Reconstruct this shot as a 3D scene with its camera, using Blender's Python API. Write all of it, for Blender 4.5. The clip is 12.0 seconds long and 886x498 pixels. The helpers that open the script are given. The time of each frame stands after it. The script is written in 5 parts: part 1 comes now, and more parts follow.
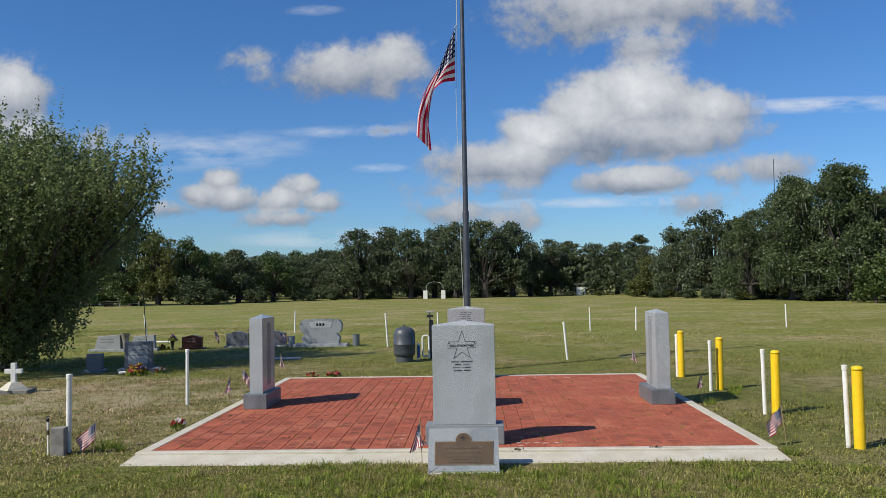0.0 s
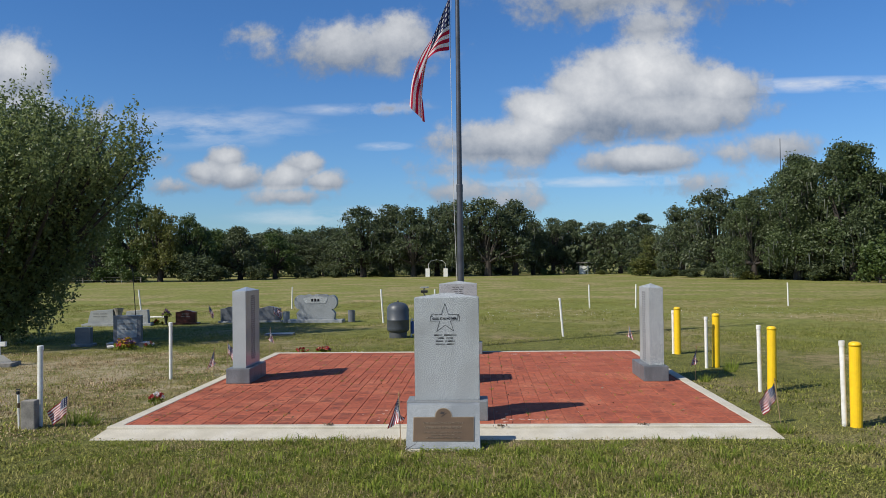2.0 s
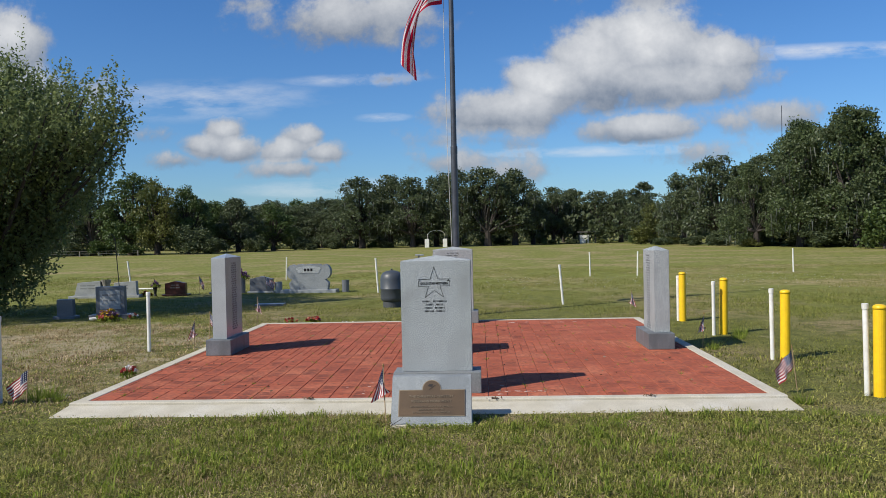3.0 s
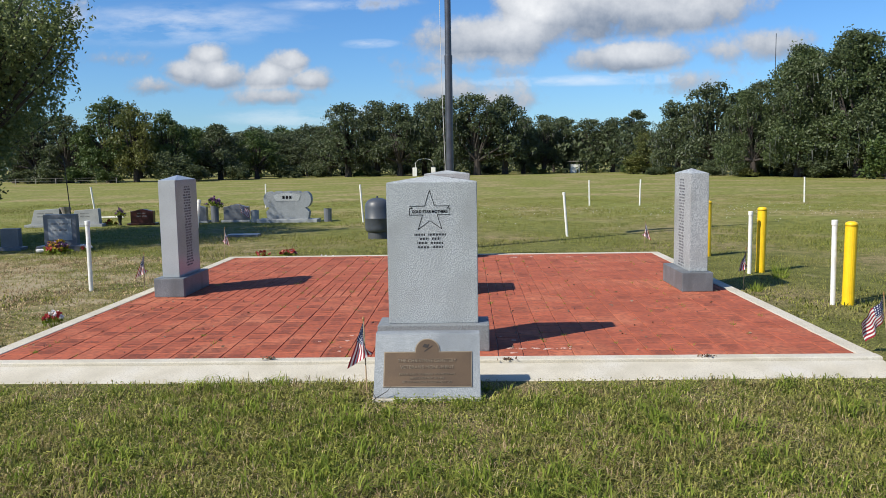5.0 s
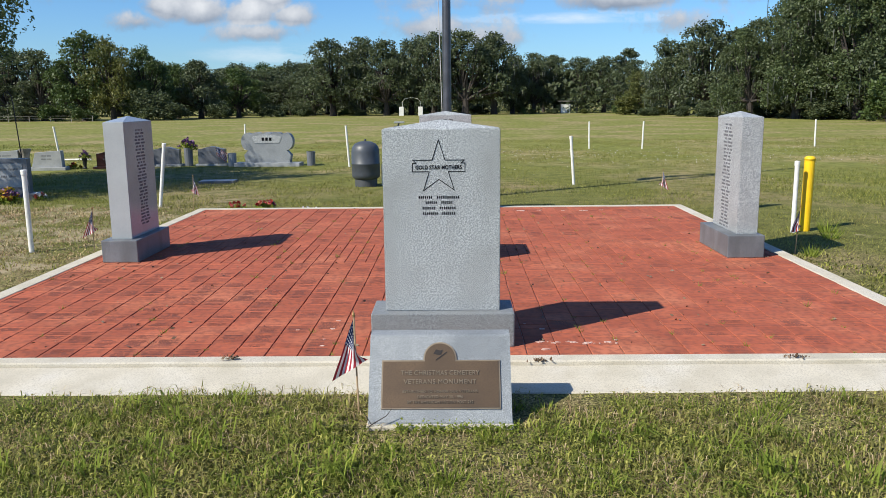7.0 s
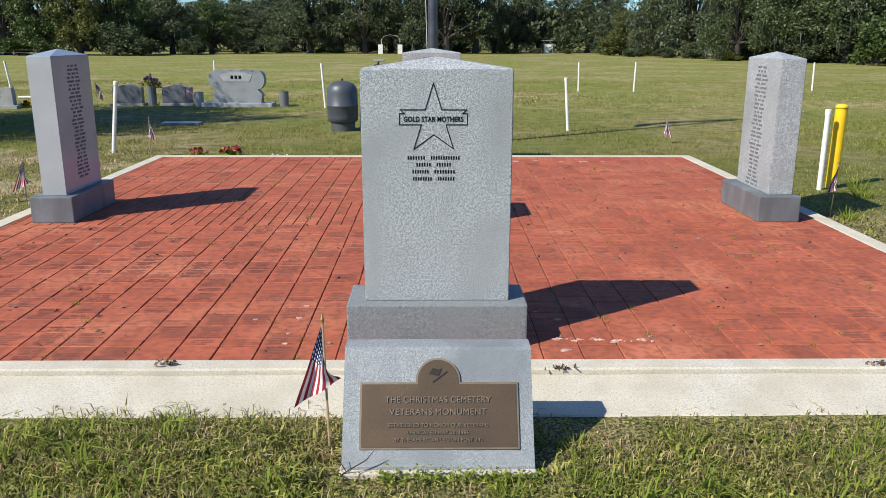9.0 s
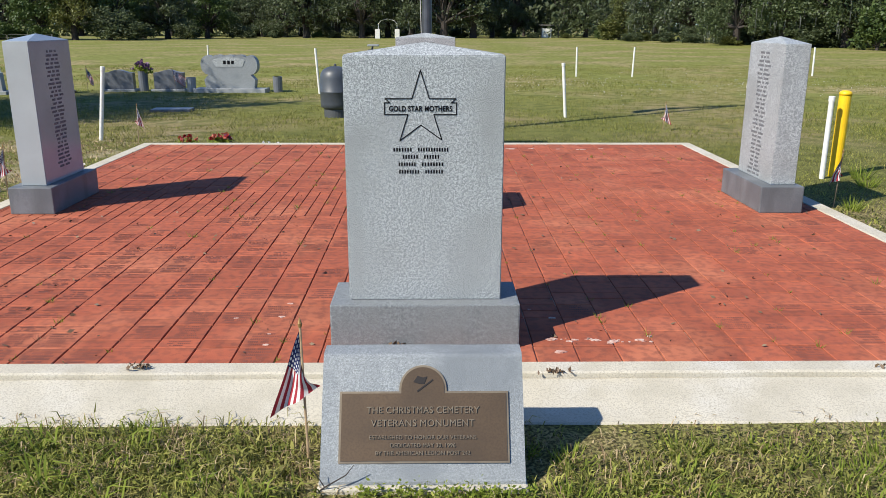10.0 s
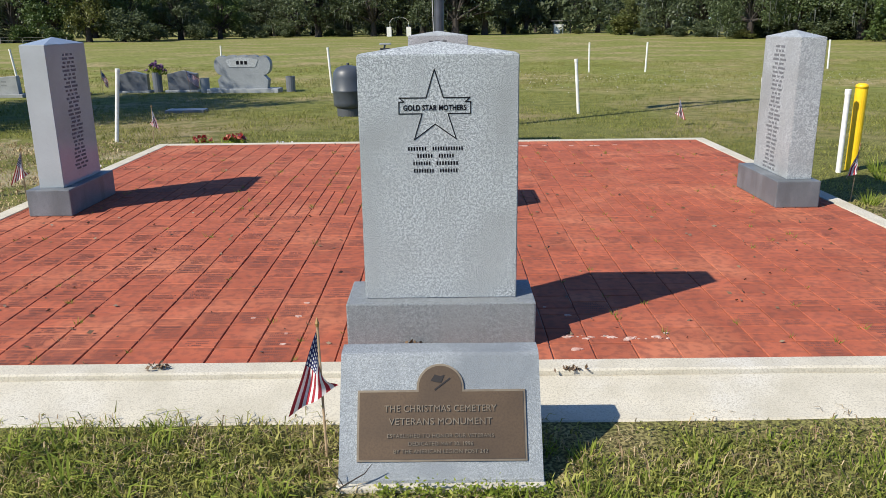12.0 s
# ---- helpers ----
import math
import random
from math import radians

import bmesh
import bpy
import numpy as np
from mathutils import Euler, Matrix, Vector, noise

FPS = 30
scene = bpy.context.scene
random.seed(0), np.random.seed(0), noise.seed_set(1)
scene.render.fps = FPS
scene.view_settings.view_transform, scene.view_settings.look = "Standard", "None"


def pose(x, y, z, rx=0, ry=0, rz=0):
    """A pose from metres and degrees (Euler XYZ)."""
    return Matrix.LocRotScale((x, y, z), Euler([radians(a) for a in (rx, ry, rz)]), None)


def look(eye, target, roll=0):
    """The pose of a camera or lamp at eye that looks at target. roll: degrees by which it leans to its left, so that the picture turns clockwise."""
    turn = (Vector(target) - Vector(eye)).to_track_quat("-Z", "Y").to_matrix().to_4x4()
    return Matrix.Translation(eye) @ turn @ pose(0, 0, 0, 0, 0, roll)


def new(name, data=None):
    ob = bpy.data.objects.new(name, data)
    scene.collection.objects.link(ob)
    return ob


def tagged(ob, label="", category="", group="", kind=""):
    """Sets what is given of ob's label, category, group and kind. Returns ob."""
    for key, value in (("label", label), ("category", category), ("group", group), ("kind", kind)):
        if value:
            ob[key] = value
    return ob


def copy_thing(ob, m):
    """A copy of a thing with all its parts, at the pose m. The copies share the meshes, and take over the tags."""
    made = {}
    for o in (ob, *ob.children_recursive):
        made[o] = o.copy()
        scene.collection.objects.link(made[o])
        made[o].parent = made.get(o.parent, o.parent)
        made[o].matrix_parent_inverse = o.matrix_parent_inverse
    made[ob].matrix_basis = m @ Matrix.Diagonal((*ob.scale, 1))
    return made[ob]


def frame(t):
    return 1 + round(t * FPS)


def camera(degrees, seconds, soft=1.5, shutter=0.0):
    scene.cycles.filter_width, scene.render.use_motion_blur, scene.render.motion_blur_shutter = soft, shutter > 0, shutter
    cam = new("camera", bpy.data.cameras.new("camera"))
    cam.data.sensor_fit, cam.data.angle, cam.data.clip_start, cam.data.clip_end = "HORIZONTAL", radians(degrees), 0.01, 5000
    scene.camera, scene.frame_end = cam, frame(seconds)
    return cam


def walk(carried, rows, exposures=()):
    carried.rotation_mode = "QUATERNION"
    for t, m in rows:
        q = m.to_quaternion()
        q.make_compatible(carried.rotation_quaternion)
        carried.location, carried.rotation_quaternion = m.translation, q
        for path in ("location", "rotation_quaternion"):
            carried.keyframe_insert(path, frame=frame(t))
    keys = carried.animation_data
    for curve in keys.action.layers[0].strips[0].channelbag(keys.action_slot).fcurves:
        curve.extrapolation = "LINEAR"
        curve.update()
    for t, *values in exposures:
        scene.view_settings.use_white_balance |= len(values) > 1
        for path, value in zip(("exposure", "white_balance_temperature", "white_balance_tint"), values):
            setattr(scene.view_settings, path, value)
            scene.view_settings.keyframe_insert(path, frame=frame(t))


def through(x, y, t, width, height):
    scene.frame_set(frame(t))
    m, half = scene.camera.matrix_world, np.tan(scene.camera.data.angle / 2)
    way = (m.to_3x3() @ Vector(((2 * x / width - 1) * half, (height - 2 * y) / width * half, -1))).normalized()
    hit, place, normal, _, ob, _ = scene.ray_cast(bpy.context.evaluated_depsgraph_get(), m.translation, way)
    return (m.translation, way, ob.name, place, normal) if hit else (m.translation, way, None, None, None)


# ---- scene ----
cam = camera(58.1, 12.0, soft=0.55)
PATH = [
    (0, (0.145, -8.656, 1.728), (0.065, -6.659, 1.814), -1.0),
    (0.5, (0.175, -8.649, 1.729), (0.092, -6.652, 1.806), -0.7),
    (1, (0.256, -8.623, 1.721), (0.17, -6.626, 1.789), -0.6),
    (1.5, (0.315, -8.533, 1.694), (0.228, -6.536, 1.748), -0.6),
    (2, (0.356, -8.321, 1.641), (0.264, -6.324, 1.674), -0.7),
    (2.5, (0.404, -8.024, 1.598), (0.309, -6.026, 1.6), -1.0),
    (3, (0.437, -7.648, 1.531), (0.343, -5.65, 1.492), -1.2),
    (5, (0.274, -5.943, 1.413), (0.209, -3.956, 1.198), -0.9),
    (5.5, (0.195, -5.579, 1.419), (0.135, -3.597, 1.162), -0.9),
    (6, (0.179, -5.214, 1.412), (0.128, -3.237, 1.116), -0.9),
    (6.5, (0.151, -4.882, 1.409), (0.109, -2.91, 1.079), -0.9),
    (7, (0.077, -4.582, 1.422), (0.046, -2.616, 1.059), -0.6),
    (9, (-0.013, -3.576, 1.393), (0.009, -1.641, 0.886), 0.1),
    (9.5, (0.01, -3.427, 1.392), (0.04, -1.499, 0.861), 0.1),
    (10, (0.032, -3.384, 1.393), (0.059, -1.459, 0.851), 0.1),
    (10.5, (0.013, -3.39, 1.394), (0.032, -1.467, 0.846), -0.1),
    (11, (0.013, -3.39, 1.397), (0.02, -1.467, 0.848), -0.4),
    (11.5, (0.019, -3.386, 1.398), (0.019, -1.463, 0.849), -0.6),
    (12, (0.024, -3.39, 1.4), (0.017, -1.467, 0.852), -0.7),
]
walk(cam, [(t, look(eye, target, roll)) for t, eye, target, roll in PATH],
     exposures=[(0.0, 0.04), (3.0, 0.06), (5.0, 0.34), (7.0, 0.40), (9.0, 0.42), (12.0, 0.42)])

# ---------------------------------------------------------------- light
SUN = Vector((-1.19, -0.81, 1.27)).normalized()
sun_data = bpy.data.lights.new("sun", "SUN")
sun_data.energy, sun_data.angle, sun_data.color = 5.0, radians(0.53), (1.0, 0.94, 0.83)
sun = new("sun", sun_data)
sun.matrix_world = look(SUN * 60, (0, 0, 0))

world = bpy.data.worlds.new("sky")
scene.world = world
world.use_nodes = True
W = world.node_tree
W.nodes.clear()


def wn(kind, *args, **props):
    """A node of the sky; args go to its inputs in order, None leaves one alone."""
    n = W.nodes.new(kind)
    for key, value in props.items():
        setattr(n, key, value)
    for slot, value in zip(n.inputs, args):
        if value is None:
            continue
        if isinstance(value, bpy.types.NodeSocket):
            W.links.new(value, slot)
        else:
            slot.default_value = value
    return n


def wm(op, a, b=None, c=None):
    return wn("ShaderNodeMath", a, b, c, operation=op).outputs[0]


sky = wn("ShaderNodeTexSky", sky_type="NISHITA", sun_disc=False, sun_elevation=math.asin(SUN.z),
         sun_rotation=math.atan2(SUN.x, SUN.y), air_density=1.0, dust_density=0.35, ozone_density=2.0)
way = wn("ShaderNodeTexCoord").outputs["Generated"]
axes = wn("ShaderNodeSeparateXYZ", way).outputs
ahead = wm("MAXIMUM", wm("ABSOLUTE", axes[1]), 0.05)
su, sv = wm("DIVIDE", axes[0], ahead), wm("DIVIDE", axes[2], ahead)
flat = wn("ShaderNodeCombineXYZ", su, sv, axes[1]).outputs[0]
wisps = wn("ShaderNodeTexNoise", flat, None, 9.0, 7.0, 0.6).outputs[0]
puffs = wn("ShaderNodeTexNoise", flat, None, 26.0, 9.0, 0.62).outputs[0]
rough_edge = wm("ADD", wm("MULTIPLY", wm("SUBTRACT", wisps, 0.5), 1.5), wm("MULTIPLY", wm("SUBTRACT", puffs, 0.5), 1.6))
# cumulus: centre and half-size on the plane one unit ahead, and how thick
CUMULUS = [(0.215, 0.215, 0.085, 0.055, 1.3), (0.300, 0.205, 0.055, 0.035, 1.1), (0.150, 0.195, 0.06, 0.05, 1.2), (0.09, 0.175, 0.05, 0.035, 1.2),
           (0.03, 0.150, 0.09, 0.03, 1.0), (0.235, 0.180, 0.13, 0.025, 0.9), (0.20, 0.124, 0.065, 0.018, 1.0), (0.375, 0.138, 0.055, 0.022, 0.7),
           (-0.165, 0.272, 0.12, 0.036, 0.8), (-0.10, 0.285, 0.05, 0.03, 0.8), (-0.27, 0.295, 0.05, 0.02, 0.5), (0.20, 0.345, 0.16, 0.05, 0.9), (0.215, 0.29, 0.055, 0.04, 0.75),
           (-0.325, 0.134, 0.026, 0.020, 1.0), (-0.350, 0.116, 0.032, 0.018, 0.9), (-0.305, 0.112, 0.030, 0.016, 0.9), (-0.385, 0.100, 0.040, 0.015, 0.7), (-0.220, 0.124, 0.024, 0.018, 0.95), (-0.245, 0.108, 0.030, 0.016, 0.85), (-0.195, 0.104, 0.030, 0.015, 0.8), (-0.235, 0.086, 0.06, 0.012, 0.6),
           (-0.60, 0.255, 0.05, 0.045, 1.2), (-0.56, 0.19, 0.09, 0.03, 0.7), (-0.03, 0.09, 0.07, 0.022, 0.6), (0.05, 0.08, 0.05, 0.02, 0.5), (0.27, 0.095, 0.06, 0.016, 0.45), (-0.05, 0.115, 0.05, 0.03, 0.42), (0.02, 0.115, 0.06, 0.018, 0.45), (-0.10, 0.195, 0.06, 0.012, 0.4), (0.33, 0.13, 0.10, 0.02, 0.4), (-0.44, 0.135, 0.09, 0.02, 0.42)]
CIRRUS = [(-0.36, 0.175, 0.14, 0.022, 0.5), (0.45, 0.213, 0.13, 0.008, 0.8), (0.14, 0.098, 0.12, 0.006, 0.5), (-0.16, 0.195, 0.08, 0.007, 0.45),
          (-0.12, 0.147, 0.03, 0.005, 0.6), (-0.18, 0.06, 0.12, 0.010, 0.5), (0.06, 0.213, 0.03, 0.006, 0.4), (-0.20, 0.352, 0.03, 0.006, 0.5)]


def bank(rows, ragged):
    total, bright = None, None
    for u0, v0, a, b, thick in rows:
        du, dv = wm("DIVIDE", wm("SUBTRACT", su, u0), a), wm("DIVIDE", wm("SUBTRACT", sv, v0), b)
        d = wm("SQRT", wm("ADD", wm("MULTIPLY", du, du), wm("MULTIPLY", dv, dv)))
        m = wm("MULTIPLY", wm("MAXIMUM", wm("SUBTRACT", 1.6, d), 0.0), thick)
        lit = wm("MULTIPLY", m, wn("ShaderNodeMapRange", dv, -0.9, 0.9, 0.0, 1.0).outputs[0])
        total = m if total is None else wm("MAXIMUM", total, m)
        bright = lit if bright is None else wm("MAXIMUM", bright, lit)
    return wm("ADD", total, wm("MULTIPLY", rough_edge, ragged)), total, bright


thick_c, core_c, tops_c = bank(CUMULUS, 0.9)
thick_s, core_s, tops_s = bank(CIRRUS, 0.9)
in_front = wm("GREATER_THAN", axes[1], 0.05)
cover_c = wn("ShaderNodeMapRange", thick_c, 0.27, 0.88, 0.0, 0.95, interpolation_type="SMOOTHSTEP").outputs[0]
cover_c = wm("MULTIPLY", cover_c, wm("GREATER_THAN", core_c, 0.001))
drawn = wn("ShaderNodeTexNoise", wn("ShaderNodeCombineXYZ", wm("MULTIPLY", su, 0.28), sv, 0.0).outputs[0], None, 34.0, 8.0, 0.6).outputs[0]
cover_s = wn("ShaderNodeMapRange", wm("MULTIPLY", core_s, wn("ShaderNodeMapRange", drawn, 0.36, 0.66).outputs[0]), 0.05, 0.85, 0.0, 0.68).outputs[0]
away = wn("ShaderNodeMapRange", wn("ShaderNodeTexNoise", way, None, 3.0, 6.0, 0.55).outputs[0], 0.52, 0.66, 0.0, 0.9).outputs[0]
cover_front = wm("MAXIMUM", cover_c, cover_s)
cover = wn("ShaderNodeMix", in_front, None, away, cover_front).outputs[0]
shade = wn("ShaderNodeMapRange", wm("ADD", tops_c, wm("MULTIPLY", wm("ADD", wm("SUBTRACT", puffs, 0.5), wm("SUBTRACT", wisps, 0.5)), 1.1)), 0.0, 1.35, 0.0, 1.0).outputs[0]
shade = wm("MAXIMUM", shade, wm("MULTIPLY", wm("SUBTRACT", 1.0, cover_c), wn("ShaderNodeMapRange", core_s, 0.0, 0.3).outputs[0]))
cloud_tint = wn("ShaderNodeMix", data_type="RGBA", blend_type="MIX")
W.links.new(shade, cloud_tint.inputs[0])
cloud_tint.inputs[6].default_value, cloud_tint.inputs[7].default_value = (2.0, 2.4, 3.1, 1), (7.9, 7.95, 8.0, 1)
deep = wn("ShaderNodeMix", data_type="RGBA", blend_type="MULTIPLY")
W.links.new(wn("ShaderNodeMapRange", axes[2], 0.0, 0.28, 0.75, 1.0).outputs[0], deep.inputs[0])
W.links.new(sky.outputs[0], deep.inputs[6])
deep.inputs[7].default_value = (0.40, 0.73, 1.13, 1)
mixed = wn("ShaderNodeMix", data_type="RGBA", blend_type="MIX")
W.links.new(cover, mixed.inputs[0])
W.links.new(deep.outputs[2], mixed.inputs[6])
W.links.new(cloud_tint.outputs[2], mixed.inputs[7])
background = wn("ShaderNodeBackground", mixed.outputs[2], 0.10)
W.links.new(background.outputs[0], wn("ShaderNodeOutputWorld").inputs[0])


# ---------------------------------------------------------------- materials
def surface(name, base, rough=0.7, metal=0.0, other=None, scale=8.0, fine=None, fine_scale=120.0, fine_amount=0.35, bump=0.0, bump_scale=200.0,
            per=None, spread=0.15, sharp=(0.35, 0.65), spec=None, third=None, third_scale=1.2, streak=None, fine_range=(0.45, 0.62)):
    """A procedural surface: base mixed with other by broad noise, fine by small noise, third by very broad patches; per: 'object' or 'island' brightness spread."""
    m = bpy.data.materials.new(name)
    m.use_nodes = True
    t = m.node_tree
    bsdf = t.nodes["Principled BSDF"]
    bsdf.inputs["Roughness"].default_value, bsdf.inputs["Metallic"].default_value = rough, metal
    if spec is not None:
        bsdf.inputs["Specular IOR Level"].default_value = spec
    where = t.nodes.new("ShaderNodeNewGeometry").outputs["Position"]

    def noise_at(s, detail=6.0):
        n = t.nodes.new("ShaderNodeTexNoise")
        n.inputs["Scale"].default_value, n.inputs["Detail"].default_value = s, detail
        t.links.new(where, n.inputs["Vector"])
        return n.outputs[0]

    def mix(a, b, factor, low, high, amount=1.0):
        r = t.nodes.new("ShaderNodeMapRange")
        r.inputs[1].default_value, r.inputs[2].default_value, r.inputs[4].default_value = low, high, amount
        t.links.new(factor, r.inputs[0])
        x = t.nodes.new("ShaderNodeMix")
        x.data_type = "RGBA"
        t.links.new(r.outputs[0], x.inputs[0])
        for slot, c in ((6, a), (7, b)):
            if isinstance(c, bpy.types.NodeSocket):
                t.links.new(c, x.inputs[slot])
            else:
                x.inputs[slot].default_value = (*c, 1)
        return x.outputs[2]

    colour = base
    if other:
        colour = mix(colour, other, noise_at(scale), *sharp)
    if third:
        colour = mix(colour, third, noise_at(third_scale, 4.0), 0.5, 0.68)
    if streak:
        # run-down stains: noise drawn out along z
        long_ = t.nodes.new("ShaderNodeVectorMath")
        long_.operation = "MULTIPLY"
        t.links.new(where, long_.inputs[0])
        long_.inputs[1].default_value = (1.0, 1.0, 0.16)
        n = t.nodes.new("ShaderNodeTexNoise")
        n.inputs["Scale"].default_value, n.inputs["Detail"].default_value = 9.0, 7.0
        t.links.new(long_.outputs[0], n.inputs["Vector"])
        colour = mix(colour, streak, n.outputs[0], 0.47, 0.66, 0.8)
    if fine:
        colour = mix(colour, fine, noise_at(fine_scale, 3.0), *fine_range, fine_amount)
    if per:
        chance = t.nodes.new("ShaderNodeObjectInfo").outputs["Random"] if per == "object" else t.nodes.new("ShaderNodeNewGeometry").outputs["Random Per Island"]
        r = t.nodes.new("ShaderNodeMapRange")
        r.inputs[3].default_value, r.inputs[4].default_value = 1 - spread, 1 + spread
        t.links.new(chance, r.inputs[0])
        x = t.nodes.new("ShaderNodeVectorMath")
        x.operation = "MULTIPLY"
        if isinstance(colour, bpy.types.NodeSocket):
            t.links.new(colour, x.inputs[0])
        else:
            x.inputs[0].default_value = colour
        t.links.new(r.outputs[0], x.inputs[1])
        colour = x.outputs[0]
    if isinstance(colour, bpy.types.NodeSocket):
        t.links.new(colour, bsdf.inputs["Base Color"])
    else:
        bsdf.inputs["Base Color"].default_value = (*colour, 1)
    if bump:
        b = t.nodes.new("ShaderNodeBump")
        b.inputs["Strength"].default_value, b.inputs["Distance"].default_value = bump, 0.004
        t.links.new(noise_at(bump_scale), b.inputs["Height"])
        t.links.new(b.outputs[0], bsdf.inputs["Normal"])
    return m


def leafy(name, low, high, patch, patch_scale=0.5, through=0.25, rough=0.55, spec=0.5, patchy=0.8, clump=None, clump_scale=12.0, clumpy=0.75):
    """Leaves and blades: each takes a tint between low and high, broad patches turn towards patch, small clumps towards clump, and some light passes through."""
    m = bpy.data.materials.new(name)
    m.use_nodes = True
    t = m.node_tree
    t.nodes.clear()
    g = t.nodes.new("ShaderNodeNewGeometry")
    ramp = t.nodes.new("ShaderNodeMix")
    ramp.data_type = "RGBA"
    t.links.new(g.outputs["Random Per Island"], ramp.inputs[0])
    ramp.inputs[6].default_value, ramp.inputs[7].default_value = (*low, 1), (*high, 1)
    n = t.nodes.new("ShaderNodeTexNoise")
    n.inputs["Scale"].default_value = patch_scale
    t.links.new(g.outputs["Position"], n.inputs["Vector"])
    r = t.nodes.new("ShaderNodeMapRange")
    r.inputs[1].default_value, r.inputs[2].default_value, r.inputs[4].default_value = 0.42, 0.66, patchy
    t.links.new(n.outputs[0], r.inputs[0])
    x = t.nodes.new("ShaderNodeMix")
    x.data_type = "RGBA"
    t.links.new(r.outputs[0], x.inputs[0])
    t.links.new(ramp.outputs[2], x.inputs[6])
    x.inputs[7].default_value = (*patch, 1)
    if clump:
        n = t.nodes.new("ShaderNodeTexNoise")
        n.inputs["Scale"].default_value, n.inputs["Detail"].default_value = clump_scale, 3.0
        t.links.new(g.outputs["Position"], n.inputs["Vector"])
        r = t.nodes.new("ShaderNodeMapRange")
        r.inputs[1].default_value, r.inputs[2].default_value, r.inputs[4].default_value = 0.46, 0.60, clumpy
        t.links.new(n.outputs[0], r.inputs[0])
        y = t.nodes.new("ShaderNodeMix")
        y.data_type = "RGBA"
        t.links.new(r.outputs[0], y.inputs[0])
        t.links.new(x.outputs[2], y.inputs[6])
        y.inputs[7].default_value = (*clump, 1)
        x = y
    p = t.nodes.new("ShaderNodeBsdfPrincipled")
    p.inputs["Roughness"].default_value, p.inputs["Specular IOR Level"].default_value = rough, spec
    t.links.new(x.outputs[2], p.inputs["Base Color"])
    q = t.nodes.new("ShaderNodeBsdfTranslucent")
    t.links.new(x.outputs[2], q.inputs["Color"])
    s = t.nodes.new("ShaderNodeMixShader")
    s.inputs[0].default_value = through
    t.links.new(p.outputs[0], s.inputs[1])
    t.links.new(q.outputs[0], s.inputs[2])
    o = t.nodes.new("ShaderNodeOutputMaterial")
    t.links.new(s.outputs[0], o.inputs[0])
    return m


granite = surface("grey_granite", (0.55, 0.582, 0.588), 0.5, other=(0.29, 0.312, 0.318), scale=95.0, sharp=(0.44, 0.58), fine=(0.13, 0.142, 0.15), fine_scale=260, fine_amount=1.0, fine_range=(0.49, 0.59), streak=(0.37, 0.39, 0.39), bump=0.08, bump_scale=500, third=(0.33, 0.345, 0.34), third_scale=2.3)
granite_polished = surface("polished_grey_granite", (0.40, 0.43, 0.445), 0.16, other=(0.34, 0.365, 0.375), scale=3.0, fine=(0.18, 0.195, 0.20), fine_scale=300, fine_amount=0.45, fine_range=(0.5, 0.62))
granite_rough = surface("rock_faced_grey_granite", (0.28, 0.302, 0.312), 0.6, other=(0.17, 0.186, 0.195), scale=90.0, fine=(0.09, 0.10, 0.105), fine_scale=340, fine_amount=0.85, bump=0.35, bump_scale=120, streak=(0.235, 0.25, 0.255))
granite_base = surface("dark_weathered_granite_base", (0.20, 0.215, 0.23), 0.45, other=(0.13, 0.142, 0.155), scale=4.0, fine=(0.08, 0.088, 0.095), fine_scale=320, fine_amount=0.7, bump=0.3, bump_scale=120, streak=(0.11, 0.12, 0.125))
granite_slant = surface("steeled_grey_granite", (0.36, 0.385, 0.395), 0.5, other=(0.235, 0.256, 0.268), scale=170.0, fine=(0.13, 0.142, 0.15), fine_scale=430, fine_amount=0.95, fine_range=(0.47, 0.60), third=(0.20, 0.22, 0.235), third_scale=3.1, bump=0.3, bump_scale=300, sharp=(0.42, 0.58))
granite_dark = surface("dark_grey_granite", (0.13, 0.14, 0.16), 0.35, other=(0.09, 0.10, 0.115), scale=5.0, fine=(0.24, 0.25, 0.27), fine_scale=200, fine_amount=0.4)
granite_pale = surface("pale_grey_granite", (0.36, 0.38, 0.39), 0.5, other=(0.27, 0.29, 0.30), scale=5.0, fine=(0.18, 0.18, 0.19), fine_scale=200, fine_amount=0.5)
granite_red = surface("deep_red_granite", (0.06, 0.02, 0.019), 0.3, other=(0.04, 0.014, 0.014), scale=8.0, fine=(0.02, 0.015, 0.015), fine_scale=220, fine_amount=0.5)
engraved = surface("black_engraving", (0.012, 0.012, 0.014), 0.95, spec=0.04)
engraved_soft = surface("weathered_engraving", (0.10, 0.105, 0.115), 0.75, other=(0.16, 0.165, 0.175), scale=40)
engraved_brick = surface("engraved_brick_letters", (0.15, 0.050, 0.036), 0.9, other=(0.27, 0.078, 0.048), scale=7)
brick_red = surface("red_clay_brick", (0.40, 0.107, 0.055), 0.85, other=(0.32, 0.084, 0.046), scale=5.0, fine=(0.19, 0.064, 0.042), fine_scale=22, fine_amount=0.6, bump=0.25, bump_scale=160, per="object", spread=0.12, spec=0.25, third=(0.43, 0.14, 0.075), third_scale=1.4)
brick_red_far = surface("red_clay_brick_far", (0.40, 0.107, 0.055), 0.85, other=(0.32, 0.084, 0.046), scale=5.0, fine=(0.19, 0.064, 0.042), fine_scale=22, fine_amount=0.6, bump=0.25, bump_scale=160, per="island", spread=0.12, spec=0.25, third=(0.43, 0.14, 0.075), third_scale=1.4)
